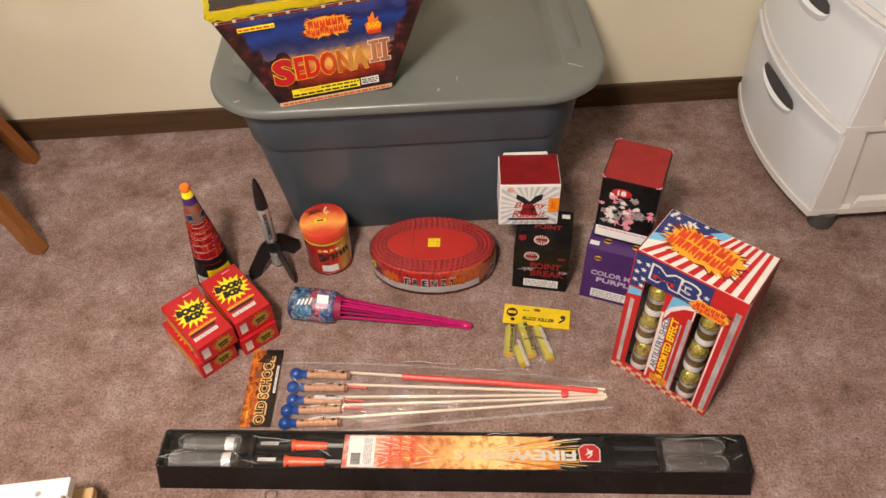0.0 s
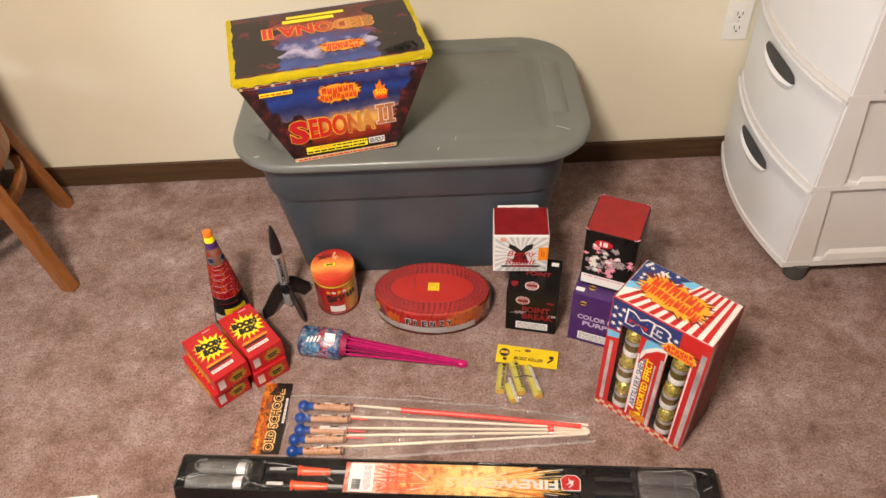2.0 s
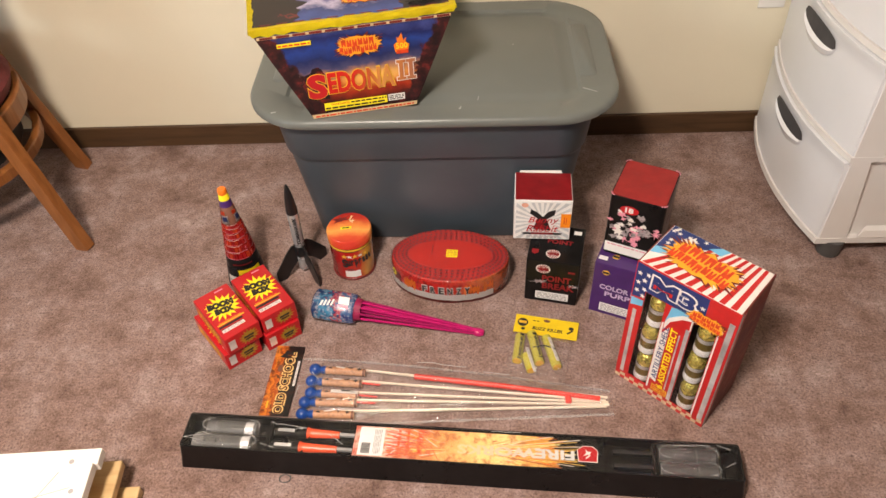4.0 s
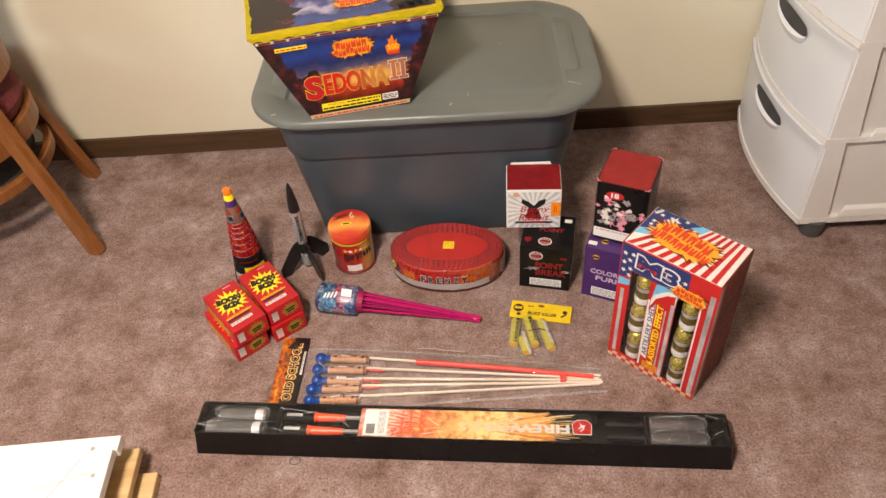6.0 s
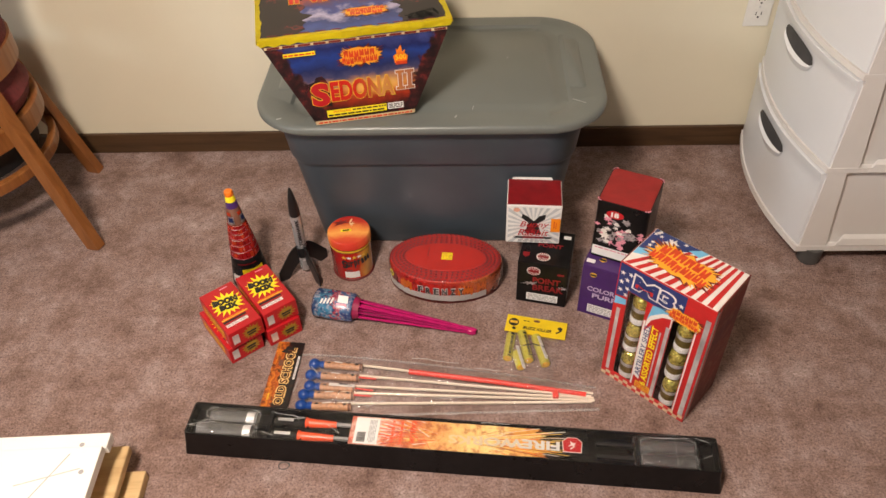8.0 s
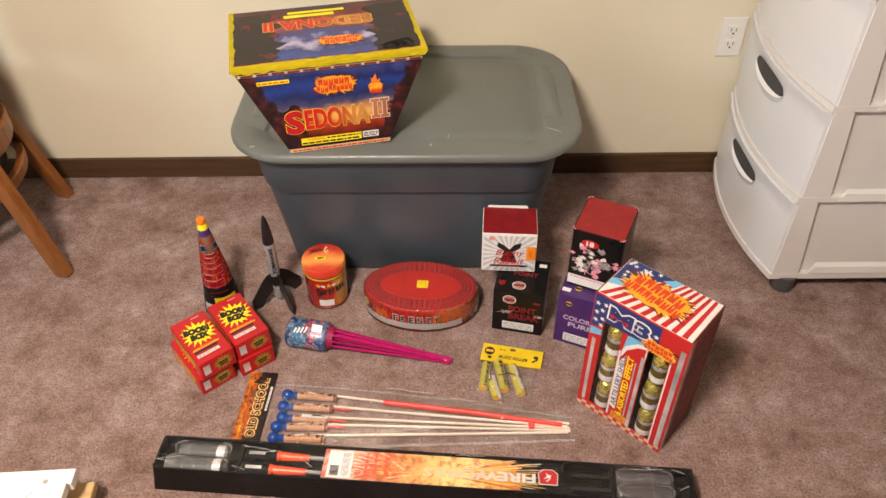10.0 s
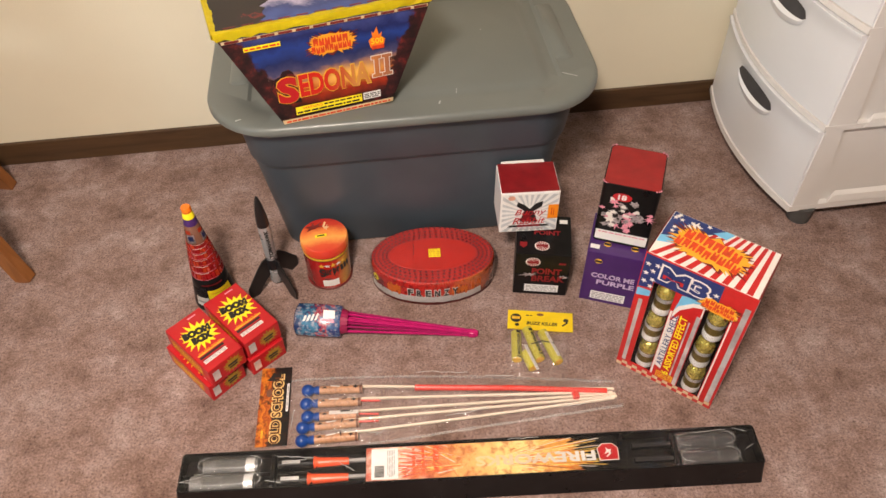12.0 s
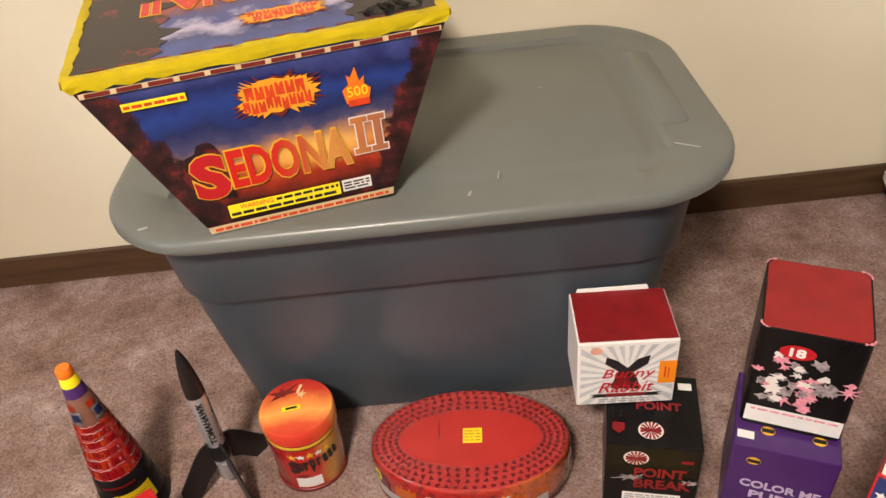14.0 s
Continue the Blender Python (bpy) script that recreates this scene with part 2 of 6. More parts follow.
def add_box(bm, x0, x1, y0, y1, z0, z1, m=None):
    r = bmesh.ops.create_cube(bm, size=1, matrix=Matrix.Translation(((x0 + x1) / 2, (y0 + y1) / 2, (z0 + z1) / 2)) @ Matrix.Diagonal((x1 - x0, y1 - y0, z1 - z0, 1)))
    if m:
        bmesh.ops.transform(bm, matrix=m, verts=r["verts"])
    return bm


def box_bm(x0, x1, y0, y1, z0, z1, bevel=0.0, segments=2, m=None):
    return bevelled(add_box(bmesh.new(), x0, x1, y0, y1, z0, z1, m), bevel, segments)


def loft(bm, rings, cap_low=True, cap_high=True):
    """Joins rings of equally many points by quads."""
    rows = [[bm.verts.new(p) for p in ring] for ring in rings]
    n = len(rows[0])
    for a, b in zip(rows, rows[1:]):
        for i in range(n):
            bm.faces.new((a[i], a[(i + 1) % n], b[(i + 1) % n], b[i]))
    if cap_low:
        bm.faces.new(rows[0][::-1])
    if cap_high:
        bm.faces.new(rows[-1])
    return bm


def circle(r, z, n=32, cx=0.0, cy=0.0, ry=None):
    ry = r if ry is None else ry
    return [(cx + r * math.cos(2 * math.pi * i / n), cy + ry * math.sin(2 * math.pi * i / n), z) for i in range(n)]


def turned(profile, n=32, m=None, bm=None):
    """A body turned round z from (radius, z) pairs."""
    bm = bm or bmesh.new()
    start = len(bm.verts)
    loft(bm, [circle(max(r, 0.0002), z, n) for r, z in profile])
    if m:
        bm.verts.ensure_lookup_table()
        bmesh.ops.transform(bm, matrix=m, verts=bm.verts[start:])
    return bm


def rounded_rect(hx, hy, r, z, n=8, cx=0.0, cy=0.0, bow=0.0):
    pts = []
    for sx, sy, a0 in ((1, 1, 0), (-1, 1, 90), (-1, -1, 180), (1, -1, 270)):
        for i in range(n + 1):
            a = radians(a0 + 90 * i / n)
            x, y = sx * (hx - r) + r * math.cos(a), sy * (hy - r) + r * math.sin(a)
            pts.append((x, y, z))
    if bow:
        pts = [(x, y + math.copysign(bow * (1 - (x / hx) ** 2), y), z) for x, y, z in pts]
    return [(x + cx, y + cy, z) for x, y, z in pts]


def pipe(bm, points, radius, n=10, taper=1.0):
    """A round bar along a line of points."""
    pts = [Vector(p) for p in points]
    rings = []
    for i, p in enumerate(pts):
        d = (pts[min(i + 1, len(pts) - 1)] - pts[max(i - 1, 0)]).normalized()
        q = d.to_track_quat("Z", "Y")
        r = radius * (1 + (taper - 1) * i / (len(pts) - 1))
        rings.append([p + q @ Vector((r * math.cos(2 * math.pi * k / n), r * math.sin(2 * math.pi * k / n), 0)) for k in range(n)])
    return loft(bm, rings)


def bar(bm, points, width, depth, up=(0, 0, 1)):
    """A flat bar along a line of points."""
    pts, up = [Vector(p) for p in points], Vector(up)
    rings = []
    for i, p in enumerate(pts):
        d = (pts[min(i + 1, len(pts) - 1)] - pts[max(i - 1, 0)]).normalized()
        side = d.cross(up).normalized()
        top = side.cross(d).normalized()
        rings.append([p + side * (a * width / 2) + top * (b * depth / 2) for a, b in ((-1, -1), (1, -1), (1, 1), (-1, 1))])
    return loft(bm, rings)


def face_front(y, x=0.0, z=0.0):
    """u to the right, v up, on a face that looks towards -y."""
    return Matrix(((1, 0, 0, x), (0, 0, -1, y), (0, 1, 0, z), (0, 0, 0, 1)))


def face_top(z, x=0.0, y=0.0):
    return Matrix.Translation((x, y, z))


def face_left(x, y=0.0, z=0.0):
    """On a face that looks towards -x: u runs towards -y."""
    return Matrix(((0, 0, -1, x), (-1, 0, 0, y), (0, 1, 0, z), (0, 0, 0, 1)))


def face_right(x, y=0.0, z=0.0):
    return Matrix(((0, 0, 1, x), (1, 0, 0, y), (0, 1, 0, z), (0, 0, 0, 1)))


def slab(bm, face, outline, lift=0.0, thick=0.0005):
    """A thin printed patch with the given outline on a face."""
    low = [face @ Vector((u, v, lift)) for u, v in outline]
    high = [face @ Vector((u, v, lift + thick)) for u, v in outline]
    return loft(bm, [low, high], cap_low=False)


def rect(u0, u1, v0, v1):
    return [(u0, v0), (u1, v0), (u1, v1), (u0, v1)]


def tilted(points, degrees, u=0.0, v=0.0):
    c, s = math.cos(radians(degrees)), math.sin(radians(degrees))
    return [(u + a * c - b * s, v + a * s + b * c) for a, b in points]


def star(n, r1, r2, u=0.0, v=0.0, squash=1.0, jitter=0.0, seed=1, turn=90):
    rng = random.Random(seed)
    pts = []
    for i in range(2 * n):
        r = (r1 if i % 2 == 0 else r2) * (1 + rng.uniform(-jitter, jitter))
        a = radians(turn) + math.pi * i / n
        pts.append((u + r * math.cos(a), v + r * math.sin(a) * squash))
    return pts


def disc(r, u=0.0, v=0.0, n=20, squash=1.0):
    return [(u + r * math.cos(2 * math.pi * i / n), v + squash * r * math.sin(2 * math.pi * i / n)) for i in range(n)]


def patch(name, parent, material, face, *outlines, lift=0.0, thick=0.0005, label=""):
    for o in outlines:
        ob = part(name, slab(bmesh.new(), face, o, lift, thick), material, parent, label)
    return ob


def lettering(name, parent, material, face, words, size, u=0.0, v=0.0, turn=0.0, lift=0.0006, thick=0.0004, width=None, bold=0.0, shear=0.0, spacing=1.0, height=None, label=""):
    """Words as a mesh on a face, centred on (u, v), fitted to a width and height."""
    data = bpy.data.curves.new(name, "FONT")
    data.body, data.size, data.align_x, data.align_y = words, size, "CENTER", "CENTER"
    data.offset, data.shear, data.space_character, data.resolution_u = bold, shear, spacing, 3
    data.extrude = thick / 2
    tmp = bpy.data.objects.new(name, data)
    scene.collection.objects.link(tmp)
    me = bpy.data.meshes.new_from_object(tmp.evaluated_get(bpy.context.evaluated_depsgraph_get()))
    bpy.data.objects.remove(tmp)
    co = np.array([p.co[:] for p in me.vertices])
    mid = (co.max(0) + co.min(0)) / 2
    span = co.max(0) - co.min(0)
    sx = width / span[0] if width else 1.0
    sy = height / span[1] if height else (sx if width else 1.0)
    me.transform(face @ Matrix.Translation((u, v, lift + thick / 2)) @ pose(0, 0, 0, 0, 0, turn) @ Matrix.Diagonal((sx, sy, 1, 1)) @ Matrix.Translation((-mid[0], -mid[1], 0)))
    # one object for each letter
    bm = bmesh.new()
    bm.from_mesh(me)
    bpy.data.meshes.remove(me)
    left = dict.fromkeys(bm.faces)
    while left:
        island, todo = [], [left.popitem()[0]]
        while todo:
            face_now = todo.pop()
            island.append(face_now)
            for e in face_now.edges:
                for other in e.link_faces:
                    if other in left:
                        del left[other]
                        todo.append(other)
        one = bmesh.new()
        made = {q: one.verts.new(q.co) for q in {q for g in island for q in g.verts}}
        for g in island:
            one.faces.new([made[q] for q in g.verts])
        part(name + "_letter", one, material, parent, label)
    bm.free()


def text_bars(name, parent, material, face, u0, u1, v0, v1, rows, lift=0.0006, seed=3, label=""):
    """Unreadable small print as rows of short bars."""
    rng = random.Random(seed)
    bm = bmesh.new()
    step = (v1 - v0) / rows
    for i in range(rows):
        u = u0
        while u < u1 - 0.002:
            w = min(rng.uniform(0.004, 0.016), u1 - u)
            slab(bm, face, rect(u, u + w, v0 + step * (i + 0.22), v0 + step * (i + 0.72)), lift, 0.0003)
            u += w + 0.0022
    return tagged(part(name, bm, material, parent, label), kind="stuff")

# the room
WALL_Y, LEFT, RIGHT, BACK, TOP = 1.966, -3.4, 3.6, -4.4, 2.4


def ground_sheet():
    bm = bmesh.new()
    bmesh.ops.create_grid(bm, x_segments=60, y_segments=48, size=0.5, matrix=Matrix.Translation(((LEFT + RIGHT) / 2, (WALL_Y + BACK) / 2, 0)) @ Matrix.Diagonal((RIGHT - LEFT, WALL_Y - BACK, 1, 1)))
    return bm


structure("floor", ground_sheet(), CARPET, "brown mottled cut-pile carpet")
structure("wall_north", box_bm(LEFT, RIGHT, WALL_Y, WALL_Y + 0.12, 0, TOP), WALL, "smooth cream-painted wall")
structure("wall_south", box_bm(LEFT, RIGHT, BACK - 0.12, BACK, 0, TOP), WALL, "smooth cream-painted wall")
structure("wall_east", box_bm(RIGHT, RIGHT + 0.12, BACK - 0.12, WALL_Y + 0.12, 0, TOP), WALL, "smooth cream-painted wall")
bm = bmesh.new()
for y0, y1, z0, z1 in ((BACK - 0.12, -1.8, 0, TOP), (-0.6, WALL_Y + 0.12, 0, TOP), (-1.8, -0.6, 0, 0.85), (-1.8, -0.6, 2.05, TOP)):
    add_box(bm, LEFT - 0.12, LEFT, y0, y1, z0, z1)
structure("wall_west", bm, WALL, "smooth cream-painted wall with a window opening")
structure("ceiling", box_bm(LEFT - 0.12, RIGHT + 0.12, BACK - 0.12, WALL_Y + 0.12, TOP, TOP + 0.1), CEILING, "white ceiling")
structure("backdrop", box_bm(LEFT - 1.6, LEFT - 1.58, -4.0, 1.6, 0, 3.2), SKY_GLOW, "bright daylight outside the window")
for name, m in (("baseboard", box_bm(LEFT, RIGHT, WALL_Y - 0.012, WALL_Y, 0.0, 0.071, 0.003)),
                ("baseboard", box_bm(RIGHT - 0.012, RIGHT, BACK, WALL_Y - 0.013, 0.0, 0.071, 0.003)),
                ("baseboard", box_bm(LEFT, LEFT + 0.012, BACK, WALL_Y - 0.013, 0.0, 0.071, 0.003))):
    structure(name, m, BASEBOARD, "dark brown wooden baseboard")

win = thing("window_1", pose(LEFT - 0.06, -1.2, 0), "white-framed window with daylight behind it", "window", kind="structure")
bm = bmesh.new()
for y0, y1, z0, z1 in ((-0.6, -0.55, 0.85, 2.05), (0.55, 0.6, 0.85, 2.05), (-0.55, 0.55, 0.85, 0.9), (-0.55, 0.55, 2.0, 2.05), (-0.55, 0.55, 1.43, 1.47)):
    add_box(bm, -0.03, 0.03, y0, y1, z0, z1)
part("window_frame", bm, BOARD, win)

lamp = thing("ceiling_lamp", pose(-0.50, -0.06, TOP), "flush ceiling lamp with a frosted glass bowl", "lamp")
part("base_ring", turned([(0.17, -0.03), (0.18, -0.02), (0.18, -0.001)], 40), SILVER, lamp, smooth=True)
part("glass_bowl", turned([(0.02, -0.075), (0.09, -0.068), (0.14, -0.05), (0.165, -0.031)], 40), LAMP_GLASS, lamp, smooth=True)


def wall_outlet():
    o = thing("wall_outlet", pose(0.861, WALL_Y, 0.398), "white duplex wall outlet with a cover plate", "outlet")
    f = face_front(0)
    part("cover_plate", box_bm(-0.035, 0.035, -0.005, 0, 0, 0.115, 0.003), OUTLET, o)
    for v in (0.037, 0.078):
        part("receptacle", box_bm(-0.017, 0.017, -0.0075, -0.004, v - 0.014, v + 0.014, 0.004), OUTLET, o)
        patch("slots", o, INK, face_front(-0.0075), rect(-0.008, -0.006, v - 0.002, v + 0.008), rect(0.006, 0.008, v - 0.002, v + 0.007), disc(0.0028, 0, v - 0.008, 10))
    part("screw", turned([(0.003, 0), (0.003, 0.001), (0.0015, 0.0016)], 12, face_front(-0.005, 0, 0.0575)), SILVER, o)
    return o


wall_outlet()


def storage_tote():
    t = thing("storage_tote", pose(-0.027, 1.697, 0, 0, 0, -0.6), "large grey-blue plastic storage tote with its lid closed", "storage tote")
    rings = []
    for hx, hy, r, z in ((0.312, 0.166, 0.05, 0.0), (0.320, 0.174, 0.06, 0.006), (0.332, 0.194, 0.07, 0.12), (0.350, 0.222, 0.075, 0.292),
                         (0.351, 0.223, 0.075, 0.300), (0.355, 0.229, 0.08, 0.306), (0.357, 0.232, 0.08, 0.312), (0.370, 0.244, 0.09, 0.424)):
        rings.append(rounded_rect(hx, hy, r, z, 8, bow=0.006))
    inner = [rounded_rect(0.362, 0.236, 0.085, 0.424, 8), rounded_rect(0.31, 0.17, 0.06, 0.012, 8)]
    part("body", loft(bmesh.new(), rings + inner), TOTE, t, "grey-blue ribbed plastic body", smooth=True)
    # lid: thin rolled skirt, flat border, raised middle panel
    H = 0.441
    lid = [(0.414, 0.259, 0.14, 0.419), (0.420, 0.265, 0.145, 0.4195), (0.4225, 0.2675, 0.146, 0.423), (0.4225, 0.2675, 0.146, H - 0.009), (0.4205, 0.2655, 0.145, H - 0.0035), (0.416, 0.261, 0.142, H - 0.0006), (0.410, 0.255, 0.14, H),
           (0.335, 0.215, 0.055, H), (0.328, 0.208, 0.052, H - 0.006), (0.306, 0.186, 0.042, H - 0.006), (0.298, 0.178, 0.038, H - 0.0005)]
    outer = [rounded_rect(hx, hy, r, z, 10, bow=0.005 * (hx > 0.3)) for hx, hy, r, z in lid]
    under = [rounded_rect(0.394, 0.250, 0.12, 0.419, 10), rounded_rect(0.394, 0.250, 0.12, 0.428, 10)]
    bm = loft(bmesh.new(), under[::-1] + outer)
    lid_ob = part("lid", bm, LID, t, "grey-green plastic snap lid", smooth=True)
    for sx in (-1, 1):
        bm = loft(bmesh.new(), [rounded_rect(0.021, 0.118, 0.012, H + 0.0005, 4, sx * 0.355, 0.012), rounded_rect(0.017, 0.113, 0.010, H + 0.004, 4, sx * 0.355, 0.012)])
        part("grip_ridge", bm, LID, lid_ob, smooth=True)
    for x, y, a, l, w in ((0.062, -0.226, 70, 0.010, 0.004), (0.102, -0.19, 80, 0.016, 0.0016), (0.352, -0.165, -30, 0.034, 0.0026), (-0.35, -0.23, 20, 0.012, 0.004), (0.02, 0.10, 30, 0.005, 0.002), (0.19, 0.04, 60, 0.004, 0.002)):
        patch("scuff_mark", lid_ob, SCUFF, face_top(H + 0.0004), tilted([(-l / 2, -w / 2), (l / 2, -w / 3), (l / 2, w / 3), (-l / 2, w / 2)], a, x, y))
    return t


storage_tote()


def drawer_cart():
    """Three-drawer cart; its drawers look towards -x."""
    c = thing("drawer_cart", pose(0, 0, 0), "white plastic three-drawer rolling cart beside the wall", "drawer cart")
    X0, X1, Y0, Y1 = 0.905, 1.31, 1.422, 1.945
    tiers = ((0.062, 0.300), (0.312, 0.548), (0.560, 0.80))

    def bulge(s, flare=0.0):
        return X0 - 0.044 * (1 - (2 * s - 1) ** 2) - flare

    for y in (Y0 + 0.020, Y1 - 0.035):
        for x in (X0 + 0.048, X1 - 0.05):
            part("foot", turned([(0.024, 0.0), (0.028, 0.004), (0.030, 0.05)], 20, Matrix.Translation((x, y, 0))), FOOT, c, "dark grey plastic foot", smooth=True)
    # frame shelves under and between the drawers
    N = 14
    for z0, z1 in ((0.047, 0.064), (0.300, 0.314), (0.548, 0.562), (0.800, 0.830)):
        bm = bmesh.new()
        outline = [(bulge(i / N, 0.004), Y0 + (Y1 - Y0) * i / N) for i in range(N + 1)] + [(X1, Y1), (X1, Y0)]
        loft(bm, [[(x, y, z0) for x, y in outline], [(x, y, z1) for x, y in outline]])
        part("frame_shelf", bevelled(bm, 0.003, 2), CART_FRAME, c)
    # corner posts
    for y0, y1 in ((Y0 + 0.001, Y0 + 0.022), (Y1 - 0.022, Y1 - 0.001)):
        for za, zb in tiers:
            bm = bmesh.new()
            loft(bm, [[(X0 + 0.003, y0, za), (X0 + 0.07, y0, za), (X0 + 0.07, y1, za), (X0 + 0.003, y1, za)], [(X0 + 0.003, y0, zb + 0.01), (X0 + 0.045, y0, zb + 0.01), (X0 + 0.045, y1, zb + 0.01), (X0 + 0.003, y1, zb + 0.01)]])
            part("post", bevelled(bm, 0.002), CART_FRAME, c)
            part("post", box_bm(X1 - 0.05, X1 - 0.002, y0, y1, za, zb + 0.01, 0.002), CART_FRAME, c)
            part("side_panel", box_bm(X0 + 0.03, X1 - 0.03, (y0 + y1) / 2 + 0.004, (y0 + y1) / 2 + 0.008, za, zb), CART_FRAME, c)
    # ledges that stick out of the side frame
    for z in (0.30, 0.548, 0.064):
        bm = bmesh.new()
        loft(bm, [[(X0 + 0.10, Y0 + 0.012, z + 0.003), (X1 - 0.05, Y0 + 0.012, z + 0.003), (X1 - 0.05, Y0 - 0.002, z + 0.003), (X0 + 0.09, Y0 - 0.002, z + 0.003)],
                  [(X0 + 0.11, Y0 + 0.012, z + 0.030), (X1 - 0.05, Y0 + 0.012, z + 0.030), (X1 - 0.05, Y0 + 0.002, z + 0.022), (X0 + 0.105, Y0 + 0.002, z + 0.022)]])
        part("side_ledge", bevelled(bm, 0.003), CART_FRAME, c)
    for za, zb in tiers:
        d = thing("drawer", Matrix.Identity(4), "", "")
        d.parent = c
        tagged(d, "white plastic drawer with a bowed front and slot handle")
        h = zb - za
        cols = [Y0 + 0.004 + (Y1 - Y0 - 0.008) * i / 28 for i in range(29)]
        rows = (za + 0.004, za + 0.010, za + 0.05, za + 0.12, zb - 0.075, zb - 0.052, zb - 0.020, zb - 0.012, zb - 0.004)
        grid = []
        bm = bmesh.new()
        ymid, slot_half, slot_z, slot_h = (Y0 + Y1) / 2 - 0.016, 0.092, zb - 0.050, 0.016
        for z in rows:
            s = (z - za) / h
            flare = 0.006 * s + (0.004 if z > zb - 0.018 else 0)
            grid.append([bm.verts.new((bulge((y - Y0) / (Y1 - Y0), flare), y, z)) for y in cols])
        back = [[bm.verts.new((v.co.x + 0.012, v.co.y, v.co.z)) for v in row] for row in grid]
        for a, b in ((grid, 0), (back, 1)):
            for i in range(len(rows) - 1):
                for j in range(28):
                    bm.faces.new((a[i][j], a[i][j + 1], a[i + 1][j + 1], a[i + 1][j]))
        for i in range(len(rows) - 1):
            for j in (0, 28):
                bm.faces.new((grid[i][j], grid[i + 1][j], back[i + 1][j], back[i][j]))
        for j in range(28):
            for i in (0, len(rows) - 1):
                bm.faces.new((grid[i][j], grid[i][j + 1], back[i][j + 1], back[i][j]))
        part("drawer_front", bm, CART, d, smooth=True)
        # slot handle: dark sheet for shade in the opening, raised lip below it
        bm, lip = bmesh.new(), bmesh.new()
        top_pts, low_pts, lip_low = [], [], []
        for k in range(21):
            u = -1 + 2 * k / 20
            y = ymid + u * slot_half
            x = bulge((y - Y0) / (Y1 - Y0), 0.006 + 0.0015)
            e = math.sqrt(max(0, 1 - u * u))
            top_pts.append((x, y, slot_z + 0.024 * e ** 0.6))
            low_pts.append((x, y, slot_z - 0.016 * e))
            lip_low.append((x, y, slot_z - 0.042 * e))
        for pts, other, b, push in ((top_pts, low_pts, bm, 0.0), (low_pts, lip_low, lip, 0.007)):
            va = [b.verts.new(p) for p in pts]
            vb = [b.verts.new(p) for p in other]
            vc = [b.verts.new(((p[0] + q[0]) / 2 - push * math.sqrt(max(0, 1 - (2 * k / 20 - 1) ** 2)), p[1], p[2] * 0.7 + q[2] * 0.3)) for k, (p, q) in enumerate(zip(pts, other))]
            for k in range(20):
                b.faces.new((va[k], va[k + 1], vc[k + 1], vc[k]))
                b.faces.new((vc[k], vc[k + 1], vb[k + 1], vb[k]))
        part("handle_slot", bm, SLOT_SHADE, d, "handle slot with its shaded opening as a dark sheet")
        part("handle_lip", lip, CART, d, smooth=True)
        part("drawer_bin", box_bm(X0 + 0.02, X1 - 0.03, Y0 + 0.03, Y1 - 0.03, za + 0.006, zb - 0.02, 0.004), CART, d)
    return c


drawer_cart()


